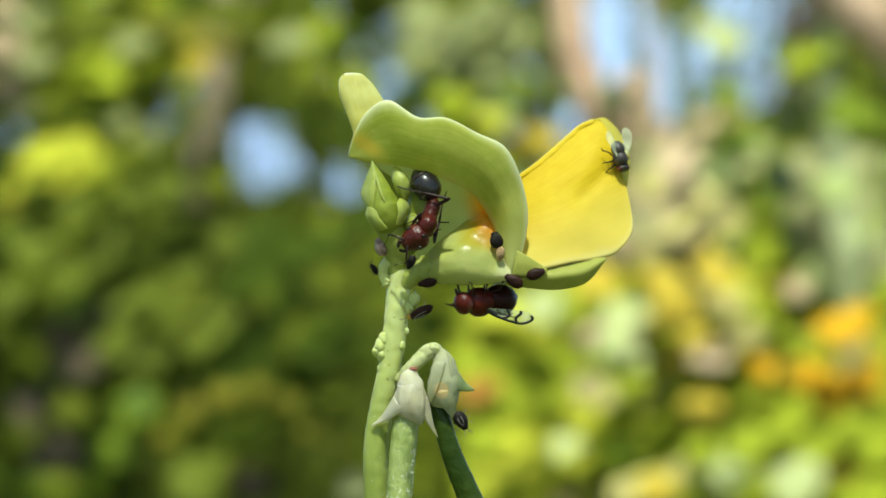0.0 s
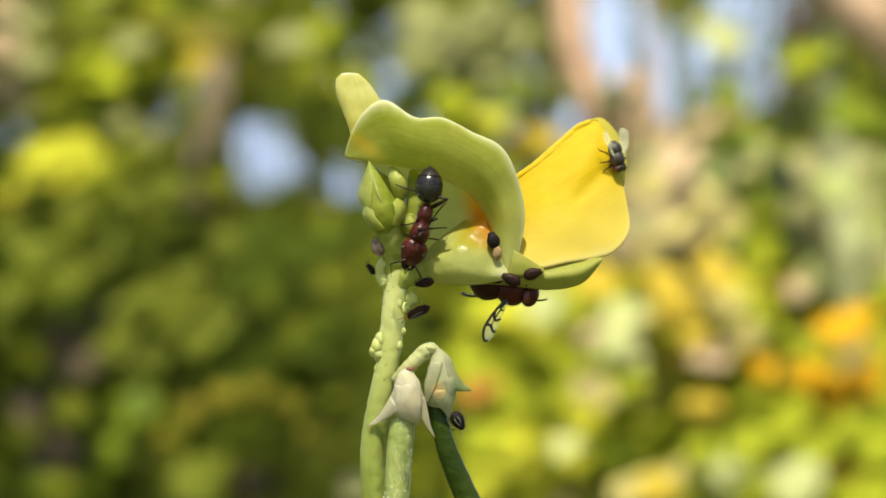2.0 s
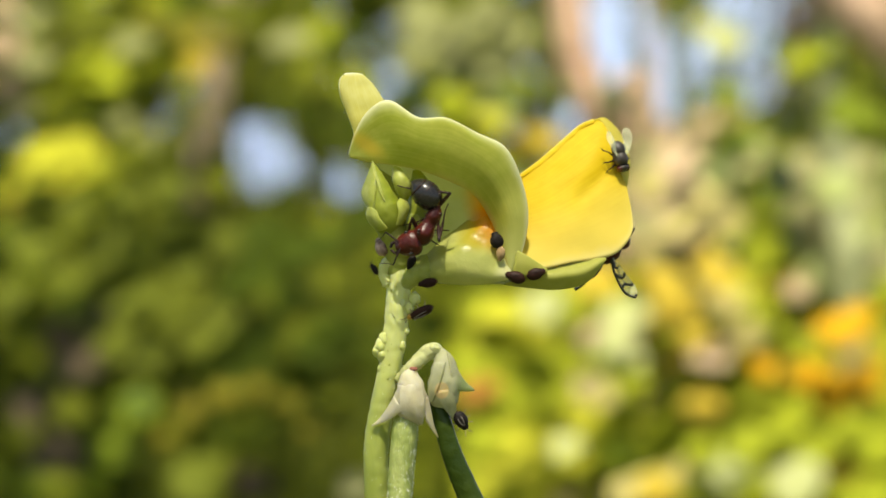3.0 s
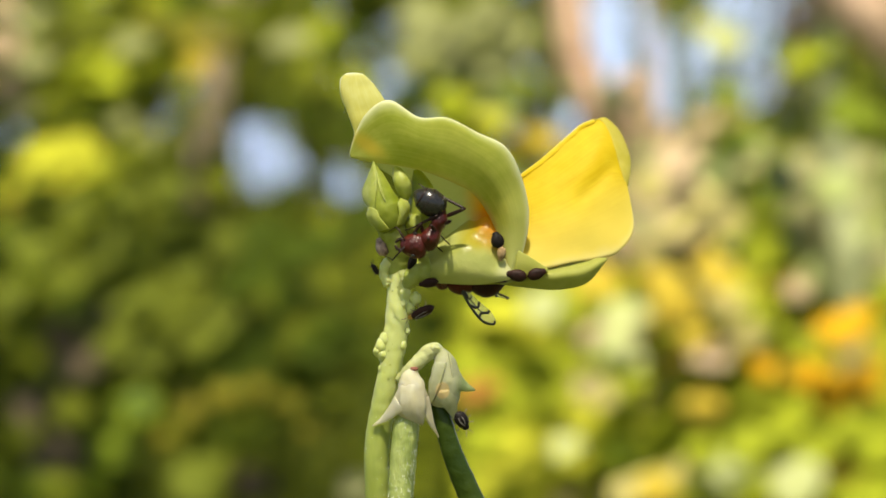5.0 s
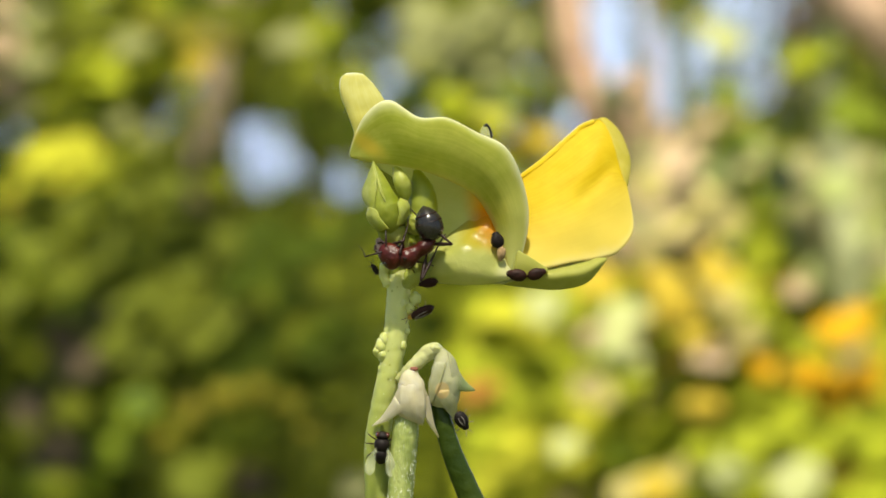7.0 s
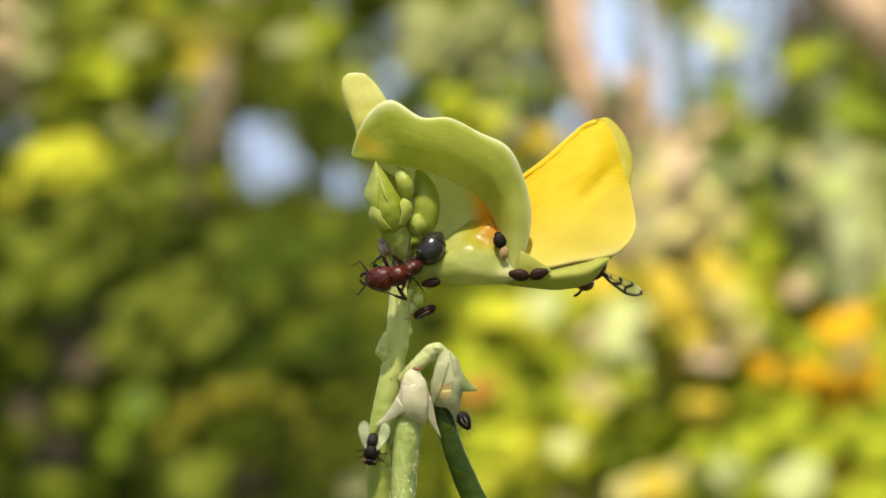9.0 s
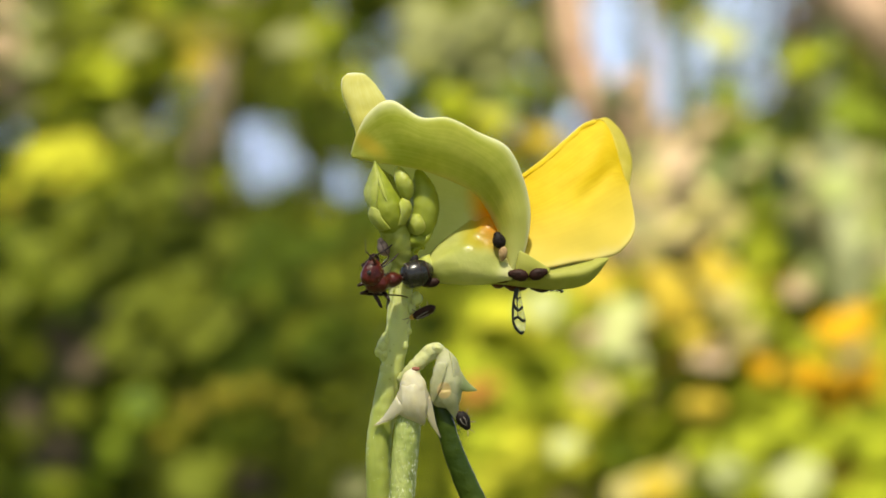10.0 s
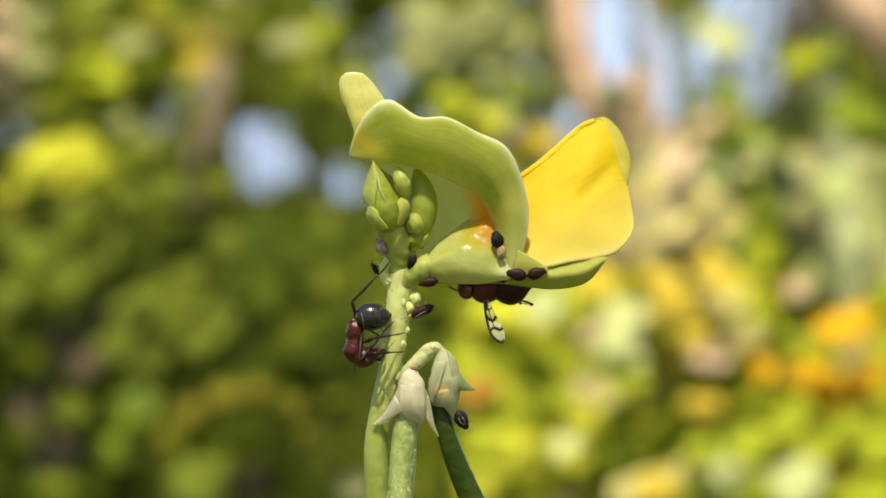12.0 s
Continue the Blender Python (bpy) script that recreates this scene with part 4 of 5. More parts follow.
ANT_SIZE = 1.07
ant, gaster, ant_head, ant_legs = red_black_ant()
ant.scale = (ANT_SIZE,) * 3
fly, fly_wing, fly_far_wing = banded_fly()
petal_fly = small_fly("small grey-black fly with a brown eye on the yellow petal", "eye", "housefly")
stem_fly = small_fly("tiny black fly with a red head on the stalk", "eye", "bug_black")
petal_fly.scale = stem_fly.scale = (1.2, 1.2, 1.2)
BUGS = [
    (bug("round black bug in the flower's throat", "bug_black", 30, 24, antennae=False, legs=False), (880, 425, -40, 105, 10, 0)),
    (bug("shed pale skin of a bug in the flower's throat", "bug_tan", 26, 16, antennae=False, legs=False), (887, 448, -44, 260, 20, 0)),
    (bug("brown oval bug at the petal's lower edge", "bug", 36, 22, antennae=False, legs=False), (915, 486, -52, 170, 0, 0)),
    (bug("brown oval bug at the petal's lower edge", "bug", 34, 21, antennae=False, legs=False), (949, 484, -52, 18, 0, 0)),
    (bug("grey and white speckled bug beside the buds", "bug_grey", 34, 24, antennae=False, legs=False), (676, 437, -26, 110, 30, 0)),
    (bug("small dark bug in the fork of the stalk", "bug_black", 27, 15, antennae=False, legs=False), (729, 463, -24, 245, 0, 0)),
    (bug("small dark bug on the flower base", "bug", 34, 17, antennae=False, legs=False), (759, 500, -33, 190, 0, 0)),
    (bug("striped brown bug with an amber head on the stalk", "bug", 50, 20, stripes=True), (746, 552, -14, 205, -35, 0)),
    (bug("tiny black bug on the stalk's edge", "bug_black", 22, 12), (664, 476, -6, 120, 60, 0)),
    (bug("black bug with a pale stripe on the pod", "bug_black", 36, 24, stripes=True), (817, 743, -32, 300, 0, 0)),
]
for ob, place in BUGS:
    ob.matrix_world = placed(*place)


# ---- shrubs, canes and hedge behind the flower ----
def leaf_mesh(name, material, n=8):
    """An oval pointed leaf a metre long, folded along its midrib, with thickness."""
    verts, faces = [], []
    for s in (0.006, -0.006):
        for i in range(n + 1):
            f = i / n
            w = 0.36 * math.sin(math.pi * min(f * 0.96 + 0.02, 1)) ** 0.75
            for g in (-1, -0.5, 0, 0.5, 1):
                verts.append((w * g, f - 0.5, 0.12 * abs(g) * w * 2 - 0.25 * (f - 0.5) ** 2 + s))
    off = (n + 1) * 5
    for i in range(n):
        for j in range(4):
            a = i * 5 + j
            faces += [(a, a + 1, a + 6, a + 5), (off + a, off + a + 5, off + a + 6, off + a + 1)]
        faces += [(i * 5, i * 5 + 5, off + i * 5 + 5, off + i * 5), (i * 5 + 4, off + i * 5 + 4, off + i * 5 + 9, i * 5 + 9)]
    me = bpy.data.meshes.new(name)
    me.from_pydata(verts, [], faces)
    me.polygons.foreach_set("use_smooth", [True] * len(faces))
    me.materials.append(material)
    return me


def far(u, v, metres):
    return spot(u, v, metres / UNIT)


def facing(rng, spread):
    """A leaf's turn: its face roughly up towards the open light, its tip hanging."""
    z = (Vector((-0.15, -0.64, 0.75)) + Vector([rng.gauss(0, spread) for _ in range(3)])).normalized()
    y = Vector((rng.gauss(0, 0.6), rng.gauss(0, 0.2), -1))
    y = (y - z * y.dot(z)).normalized()
    x = y.cross(z)
    return Matrix((x, y, z)).transposed().to_4x4()


def shrub(label, colour, metres, leaves, seed, bark="shoot", per=3, group="garden shrubs"):
    """A shrub: a branching stem from the ground and large leaves at the given grid places (u, v, half width)."""
    rng = random.Random(seed)
    grow = leaf_mesh("leaf", LEAF[colour])
    spots = [far(u, v, metres + 0.10 * (0.5 - v / 882) + rng.uniform(-0.02, 0.02)) for u, v, r in leaves]
    foot = Vector((sum(s.x for s in spots) / len(spots), spots[0].y + 0.12, 0))
    ob = thing("shrub", foot, label, "shrub", group)
    bm = bmesh.new()
    crown = Vector((0, 0, max(s.z for s in spots) + 0.05))
    tube(bm, [Vector((0, 0, -0.02)), Vector((0.02, 0.01, crown.z * 0.5)), crown], [0.0016, 0.0010, 0.0006], 8, 16)
    for s in spots:
        tip = s - foot + Vector((0, 0.012, 0.0))
        tube(bm, [Vector((0, 0.01, max(0.05, tip.z - 0.12))), Vector((tip.x * 0.5, 0.05, tip.z - 0.05)), tip], [0.0006, 0.0005, 0.0004], 6, 8)
    part("stem", bm, BARK[bark], ob)
    scale = (metres + REACH) / REACH * UNIT
    for (u, v, r), s in zip(leaves, spots):
        for k in range(per):
            big = 2.35 * r * scale * (1.0 if k == 0 else rng.uniform(0.6, 0.85))
            shift = Vector((rng.uniform(-1, 1), rng.uniform(-0.3, 0.5), rng.uniform(-1, 1))) * (r * scale * (0.0 if k == 0 else 0.55))
            lf = new("leaf", grow)
            lf.parent = ob
            lf.matrix_basis = Matrix.Translation(s - foot + shift) @ facing(rng, 0.16 if k == 0 else 0.35) @ Matrix.Diagonal((big * 1.25, big, big, 1))
    return ob


def cane(label, bark, metres, line, r):
    """A bare woody stem from the ground up through the given grid places."""
    pts = [far(u, v, m) for u, v, m in line]
    foot = Vector((pts[0].x, pts[0].y, 0))
    ob = thing("woody_stem", foot, label, "tree trunk", "woody stems")
    scale = (metres + REACH) / REACH * UNIT
    bm = bmesh.new()
    tube(bm, [Vector((0, 0, -0.02))] + [p - foot for p in pts], [r * scale * 1.1] + [r * scale] * len(pts), 12, 10 * len(pts), 1.0, 0.15, 40)
    trunk = part("trunk", bm, BARK[bark], ob)
    bm = bmesh.new()
    p = pts[-1] - foot
    lift = Vector((0.06, 0.10, 0.12))
    tube(bm, [p * 0.9, p * 0.9 + lift * 0.5, p * 0.9 + lift * 1.6], [r * scale * 0.5, r * scale * 0.4, r * scale * 0.2], 8, 12)
    part("branch", bm, BARK[bark], trunk)
    return ob


# openings in the foliage: u, v, half width, half height, how open
GAPS = [(463, 274, 50, 64, 0.98), (304, 178, 26, 48, 0.6), (666, 92, 38, 48, 0.2), (588, 318, 38, 42, 0.95), (1104, 82, 62, 100, 1.0), (1194, 130, 64, 86, 1.0), (1322, 22, 70, 66, 1.0),
        (1352, 140, 40, 44, 1.0), (1004, 222, 44, 48, 0.9), (0, 250, 24, 46, 0.5), (725, 190, 36, 48, 0.7)]


def hedge(name, label, colour, u0, u1, v0, v1, near, deep, count, size, seed, spread=0.6, bark="shoot"):
    """A leafy hedge: uncounted leaves, with the gaps that let the sky through, on a thicket of thin stems."""
    rng = random.Random(seed)
    proto = leaf_mesh("leaf", LEAF[colour], 4)
    pv = np.empty(len(proto.vertices) * 3)
    proto.vertices.foreach_get("co", pv)
    pv = pv.reshape(-1, 3)
    pf = np.array([tuple(p.vertices) for p in proto.polygons])
    bpy.data.meshes.remove(proto)
    vs, fs, total = [], [], 0
    while total < count:
        u, v, m = rng.uniform(u0, u1), rng.uniform(v0, v1), rng.uniform(near, near + deep)
        c = far(u, v, m)
        pad = 0.27 * size / ((m + REACH) / REACH * UNIT)
        if c.z < 0.03 or any(((u - a) / (w + pad)) ** 2 + ((v - b) / (h + pad)) ** 2 < 1 and rng.random() < o for a, b, w, h, o in GAPS):
            continue
        s = size * rng.uniform(0.6, 1.3)
        turn = np.array(facing(rng, spread).to_3x3())
        vs.append((pv * s) @ turn.T + np.array(c))
        fs.append(pf + len(pv) * total)
        total += 1
    foot = far((u0 + u1) / 2, 441, near + deep / 2)
    foot.z = 0
    ob = thing(name, foot, label, "hedge", "hedge behind the flower", "stuff")
    mesh_object("foliage", np.vstack(vs) - np.array(foot), np.vstack(fs).tolist(), LEAF[colour], ob)
    bm = bmesh.new()
    for _ in range(5):
        p = far(rng.uniform(u0, u1), 441, near + deep * rng.random()) - foot
        tube(bm, [Vector((p.x, p.y, -0.02)), Vector((p.x + rng.uniform(-0.05, 0.05), p.y, 0.4)), Vector((p.x + rng.uniform(-0.1, 0.1), p.y, 0.85))], [0.0010, 0.0008, 0.0005], 6, 10)
    part("stems", bm, BARK[bark], ob)
    return ob


def sky_backdrop():
    """Hazy blue sky low over the horizon, far behind the hedge."""
    n, verts, faces = 24, [], []
    for i in range(n + 1):
        a = radians(-60 + 120 * i / n)
        verts += [(90 * math.sin(a), 90 * math.cos(a), -1), (90 * math.sin(a), 90 * math.cos(a), 26)]
    faces = [(2 * i, 2 * i + 2, 2 * i + 3, 2 * i + 1) for i in range(n)]
    tagged(mesh_object("backdrop", verts, faces, SKY_GLOW), "hazy blue sky far behind the hedge", "sky", kind="structure")


sky_backdrop()
# Hedge tones follow the light: dark leaves for shade, bright for sun.
hedge("far_hedge", "distant dark green hedge", "deep", -900, 2500, -700, 1100, 3.2, 0.8, 2600, 0.08, 7)
hedge("hedge", "dense dark green hedge, shade put into its leaf colour", "deep", -350, 640, 180, 1150, 1.9, 0.7, 2200, 0.040, 1)
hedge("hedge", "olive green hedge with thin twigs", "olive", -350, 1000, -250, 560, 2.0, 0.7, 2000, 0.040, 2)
hedge("hedge", "yellowish green hedge, leaf colour brightened for sun", "lime", 640, 1250, 330, 1150, 1.9, 0.6, 1000, 0.040, 3)
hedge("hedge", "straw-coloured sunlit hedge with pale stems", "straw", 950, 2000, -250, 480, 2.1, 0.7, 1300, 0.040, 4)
hedge("hedge", "lime hedge, full sun put into its bright leaf colour", "lime", 900, 2000, 380, 1150, 2.1, 0.6, 1300, 0.040, 8)
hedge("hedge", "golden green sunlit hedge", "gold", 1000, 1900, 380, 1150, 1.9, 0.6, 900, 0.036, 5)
hedge("hedge", "fresh green hedge", "green", 1180, 1950, -250, 640, 1.9, 0.6, 900, 0.036, 6)

hedge("bush", "loose lime green bush", "lime", -200, 640, -60, 480, 1.2, 0.4, 55, 0.030, 11)
hedge("bush", "loose olive bush", "olive", -200, 900, -60, 900, 1.2, 0.5, 200, 0.030, 12)
hedge("bush", "loose fresh green bush", "green", 850, 1800, -60, 900, 1.2, 0.5, 130, 0.028, 13)
hedge("bush", "loose yellow bush", "lemon", 850, 1800, 250, 950, 1.2, 0.5, 110, 0.028, 14)
hedge("bush", "loose deep green bush", "deep", -200, 820, -60, 900, 1.2, 0.5, 110, 0.030, 15)

hedge("bush", "low dark green bush, shade put into its leaf colour", "deep", -300, 660, 420, 1000, 1.3, 0.4, 620, 0.032, 35)
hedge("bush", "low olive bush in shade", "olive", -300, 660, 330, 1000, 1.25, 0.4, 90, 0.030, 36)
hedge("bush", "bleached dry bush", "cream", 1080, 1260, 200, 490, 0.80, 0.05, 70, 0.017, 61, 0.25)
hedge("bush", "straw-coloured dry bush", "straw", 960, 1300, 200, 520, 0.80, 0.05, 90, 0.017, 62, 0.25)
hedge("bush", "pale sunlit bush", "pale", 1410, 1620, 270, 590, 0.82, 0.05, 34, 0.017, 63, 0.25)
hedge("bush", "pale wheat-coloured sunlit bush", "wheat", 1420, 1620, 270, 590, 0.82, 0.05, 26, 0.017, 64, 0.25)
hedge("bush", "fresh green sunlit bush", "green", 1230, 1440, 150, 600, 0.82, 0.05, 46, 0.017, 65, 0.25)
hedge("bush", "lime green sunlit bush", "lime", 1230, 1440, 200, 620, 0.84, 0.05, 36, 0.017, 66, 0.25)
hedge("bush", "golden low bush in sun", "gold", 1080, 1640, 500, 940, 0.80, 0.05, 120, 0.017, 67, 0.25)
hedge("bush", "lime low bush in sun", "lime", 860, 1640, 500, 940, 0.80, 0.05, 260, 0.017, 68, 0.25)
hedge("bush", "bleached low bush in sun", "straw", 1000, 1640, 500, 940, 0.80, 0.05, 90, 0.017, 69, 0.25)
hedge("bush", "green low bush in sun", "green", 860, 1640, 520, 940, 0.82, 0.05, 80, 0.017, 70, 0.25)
hedge("bush", "olive high bush in sun", "olive", 1210, 1640, -60, 280, 0.85, 0.05, 64, 0.017, 71, 0.25)

cane("pinkish peeling woody stem", "peach", 0.8, [(1150, 441, 0.78), (1072, 225, 0.82), (1026, 120, 0.84), (1008, 40, 0.85), (985, -250, 0.92)], 36)
cane("brown woody stem in the hedge", "brown", 0.85, [(345, 420, 1.5), (362, 300, 0.86), (388, 110, 0.90), (410, -250, 0.98)], 22)
cane("grey-green woody stem in sun", "grey", 0.60, [(1506, 700, 0.580), (1496, 560, 0.584), (1490, 400, 0.590), (1482, 290, 0.640), (1466, 170, 0.78), (1440, -120, 1.00)], 25)
cane("brown leaning woody stem", "tan", 0.85, [(1690, 300, 0.74), (1585, 80, 0.76), (1510, -10, 0.77), (1380, -250, 0.84)], 44)
cane("thin pale woody stem against the sky", "peach", 1.2, [(1165, 420, 1.3), (1158, 240, 1.2), (1150, 60, 1.2), (1146, -250, 1.2)], 9)
cane("dark thin woody stem", "dark", 1.4, [(968, 441, 1.5), (962, 150, 1.4), (950, -250, 1.4)], 10)
cane("dark thin woody stem", "dark", 1.2, [(1405, 560, 1.3), (1395, 420, 1.2), (1385, 260, 1.2), (1380, -250, 1.5)], 15)

shrub("shrub with bright lime green leaves", "lime", 0.62, [(163, 138, 62), (150, 118, 40), (180, 158, 42), (180, 118, 38), (146, 160, 38), (138, 278, 38), (104, 296, 34), (172, 296, 20), (60, 270, 24), (848, 205, 46), (805, 190, 38), (880, 215, 34)], 21, per=2)
shrub("shrub with leaves coloured sunlit yellow", "lemon", 0.60, [(100, 266, 44), (140, 284, 42), (72, 290, 40), (104, 310, 34), (36, 330, 22)], 22, per=2)
shrub("shrub with dull olive leaves", "olive", 0.66, [(185, 440, 46), (330, 770, 46), (420, 725, 36), (365, 850, 40), (300, 55, 54), (770, 30, 46), (885, 70, 46), (80, 60, 44), (545, 150, 36), (540, 590, 40)], 23)
shrub("shrub with pale green leaves", "pale", 0.62, [(850, 165, 34), (800, 150, 34), (880, 195, 30)], 24, per=2)
shrub("plant with golden leaves", "gold", 0.62, [(345, 114, 24), (32, 355, 28), (930, 258, 40), (965, 250, 30)], 25, per=2)
shrub("shrub with dull green leaves", "green", 0.68, [(240, 725, 42), (200, 800, 36), (80, 470, 34)], 26, per=2)
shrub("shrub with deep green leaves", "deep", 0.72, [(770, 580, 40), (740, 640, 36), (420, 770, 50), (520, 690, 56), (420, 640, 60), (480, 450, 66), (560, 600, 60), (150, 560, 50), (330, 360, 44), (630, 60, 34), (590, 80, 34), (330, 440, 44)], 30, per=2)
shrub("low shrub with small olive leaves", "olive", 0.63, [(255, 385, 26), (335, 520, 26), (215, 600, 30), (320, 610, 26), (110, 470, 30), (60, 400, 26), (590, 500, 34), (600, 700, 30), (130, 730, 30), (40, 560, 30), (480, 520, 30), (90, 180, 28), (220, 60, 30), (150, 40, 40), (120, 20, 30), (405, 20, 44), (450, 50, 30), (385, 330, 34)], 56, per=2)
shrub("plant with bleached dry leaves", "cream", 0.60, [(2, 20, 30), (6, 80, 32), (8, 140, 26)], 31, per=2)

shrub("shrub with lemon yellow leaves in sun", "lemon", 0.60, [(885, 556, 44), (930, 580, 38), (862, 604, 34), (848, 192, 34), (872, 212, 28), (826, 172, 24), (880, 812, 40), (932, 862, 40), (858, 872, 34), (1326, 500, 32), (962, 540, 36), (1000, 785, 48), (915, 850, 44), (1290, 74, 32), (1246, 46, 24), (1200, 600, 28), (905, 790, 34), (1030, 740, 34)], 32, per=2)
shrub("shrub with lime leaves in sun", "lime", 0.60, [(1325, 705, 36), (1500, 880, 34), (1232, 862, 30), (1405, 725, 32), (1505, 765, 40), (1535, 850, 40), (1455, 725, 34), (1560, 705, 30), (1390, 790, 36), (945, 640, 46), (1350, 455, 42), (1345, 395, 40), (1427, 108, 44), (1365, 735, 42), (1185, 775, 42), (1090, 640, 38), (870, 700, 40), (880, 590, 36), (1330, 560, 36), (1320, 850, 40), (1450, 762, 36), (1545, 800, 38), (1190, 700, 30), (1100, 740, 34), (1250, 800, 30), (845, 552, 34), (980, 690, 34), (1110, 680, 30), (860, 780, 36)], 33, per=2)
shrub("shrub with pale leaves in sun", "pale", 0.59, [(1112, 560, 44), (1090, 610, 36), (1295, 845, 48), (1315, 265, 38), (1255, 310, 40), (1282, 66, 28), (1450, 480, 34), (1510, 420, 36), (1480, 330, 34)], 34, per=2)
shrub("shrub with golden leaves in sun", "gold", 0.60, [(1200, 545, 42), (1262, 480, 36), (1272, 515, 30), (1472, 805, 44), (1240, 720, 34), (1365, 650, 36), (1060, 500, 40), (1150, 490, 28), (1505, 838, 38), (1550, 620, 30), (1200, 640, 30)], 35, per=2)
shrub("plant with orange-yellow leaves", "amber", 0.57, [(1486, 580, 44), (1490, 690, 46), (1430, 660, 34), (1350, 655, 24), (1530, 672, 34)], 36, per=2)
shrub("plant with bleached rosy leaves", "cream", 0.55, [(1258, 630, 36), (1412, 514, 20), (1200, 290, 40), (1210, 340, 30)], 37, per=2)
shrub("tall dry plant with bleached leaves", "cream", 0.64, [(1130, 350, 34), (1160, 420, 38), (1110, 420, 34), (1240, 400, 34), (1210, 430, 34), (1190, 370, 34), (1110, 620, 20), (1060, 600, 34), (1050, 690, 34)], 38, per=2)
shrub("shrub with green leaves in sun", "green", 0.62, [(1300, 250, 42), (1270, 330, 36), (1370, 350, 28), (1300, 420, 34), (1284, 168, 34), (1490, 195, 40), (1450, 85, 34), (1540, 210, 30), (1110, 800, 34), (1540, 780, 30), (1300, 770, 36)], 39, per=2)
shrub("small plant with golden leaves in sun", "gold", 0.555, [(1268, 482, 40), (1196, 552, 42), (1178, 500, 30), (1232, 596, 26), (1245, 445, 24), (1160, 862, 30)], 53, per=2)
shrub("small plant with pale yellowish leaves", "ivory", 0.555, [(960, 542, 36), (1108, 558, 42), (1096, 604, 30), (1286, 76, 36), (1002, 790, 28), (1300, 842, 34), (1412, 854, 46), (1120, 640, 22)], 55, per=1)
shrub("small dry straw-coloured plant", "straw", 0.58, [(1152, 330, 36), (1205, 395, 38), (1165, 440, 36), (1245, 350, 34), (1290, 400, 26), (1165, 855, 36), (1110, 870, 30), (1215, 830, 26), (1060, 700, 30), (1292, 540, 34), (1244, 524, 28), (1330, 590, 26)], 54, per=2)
shrub("shrub with deep green leaves, darkened in colour for half shade", "deep", 0.59, [(470, 420, 44), (540, 450, 46), (440, 500, 44), (520, 530, 46), (590, 430, 34), (610, 590, 36), (560, 610, 40), (470, 590, 40), (640, 380, 24)], 77, per=2)
rng = random.Random(17)
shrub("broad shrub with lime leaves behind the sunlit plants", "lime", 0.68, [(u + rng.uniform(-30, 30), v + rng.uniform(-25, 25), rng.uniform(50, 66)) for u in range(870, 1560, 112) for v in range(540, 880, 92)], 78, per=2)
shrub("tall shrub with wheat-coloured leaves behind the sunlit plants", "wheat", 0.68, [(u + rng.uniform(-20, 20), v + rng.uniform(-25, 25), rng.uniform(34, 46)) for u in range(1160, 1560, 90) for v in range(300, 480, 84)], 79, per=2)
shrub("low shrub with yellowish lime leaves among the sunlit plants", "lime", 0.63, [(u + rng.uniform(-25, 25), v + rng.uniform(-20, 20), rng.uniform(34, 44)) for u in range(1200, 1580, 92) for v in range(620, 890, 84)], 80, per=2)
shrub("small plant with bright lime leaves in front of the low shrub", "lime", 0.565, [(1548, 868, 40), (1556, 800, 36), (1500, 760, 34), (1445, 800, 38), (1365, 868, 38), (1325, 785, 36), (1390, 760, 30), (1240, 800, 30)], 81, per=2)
shrub("plant with rusty dead leaves", "rust", 0.585, [(845, 690, 32), (1410, 512, 18)], 29, per=2)
shrub("shrub with leaves coloured shade-dark", "shade", 0.56, [(1380, 296, 26), (1392, 334, 24), (1362, 340, 18), (1110, 180, 24), (1480, 130, 24), (1390, 215, 24), (1405, 420, 20)], 40, per=2)
shrub("shrub with dull yellowish green leaves", "dull", 0.60, [(62, 345, 30), (130, 385, 34), (300, 335, 28), (225, 350, 30), (268, 527, 40), (230, 545, 36), (310, 560, 40), (355, 600, 40), (265, 620, 38), (395, 555, 34), (205, 610, 34), (345, 850, 44), (186, 440, 46), (60, 445, 40), (120, 500, 36), (330, 480, 34), (20, 525, 34), (400, 430, 30), (30, 420, 30), (300, 400, 26)], 76, per=2)
shrub("shrub with dark bluish green leaves", "teal", 0.60, [(246, 712, 22), (722, 168, 28), (1092, 174, 24), (1068, 158, 16), (1375, 80, 18)], 71, per=2)
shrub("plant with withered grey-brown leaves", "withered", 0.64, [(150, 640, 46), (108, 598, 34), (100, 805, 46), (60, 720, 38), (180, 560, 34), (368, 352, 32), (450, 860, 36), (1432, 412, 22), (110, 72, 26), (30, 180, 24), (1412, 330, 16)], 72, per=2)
shrub("shrub with greyish olive leaves", "greyish", 0.61, [(235, 80, 32), (262, 245, 26), (36, 205, 30), (215, 215, 24), (510, 74, 40), (760, 50, 48), (800, 80, 46), (850, 40, 52), (905, 70, 44), (885, 120, 40), (820, 120, 40), (730, 110, 34), (60, 36, 34), (62, 110, 30), (740, 20, 36), (1470, 320, 30), (1510, 400, 32), (1470, 450, 26)], 73, per=2)
shrub("arching plant with bronze olive leaves", "bronze", 0.60, [(298, 775, 20), (338, 726, 22), (396, 698, 24), (452, 690, 24), (508, 712, 22), (548, 758, 20), (280, 40, 30), (335, 60, 34), (390, 80, 26)], 74, per=2)
shrub("tall plant with pale wheat-coloured leaves", "wheat", 0.63, [(1440, 370, 30), (1520, 350, 32), (1500, 500, 32), (1540, 460, 30), (1130, 400, 30), (632, 862, 24), (1060, 690, 26)], 75, per=2)


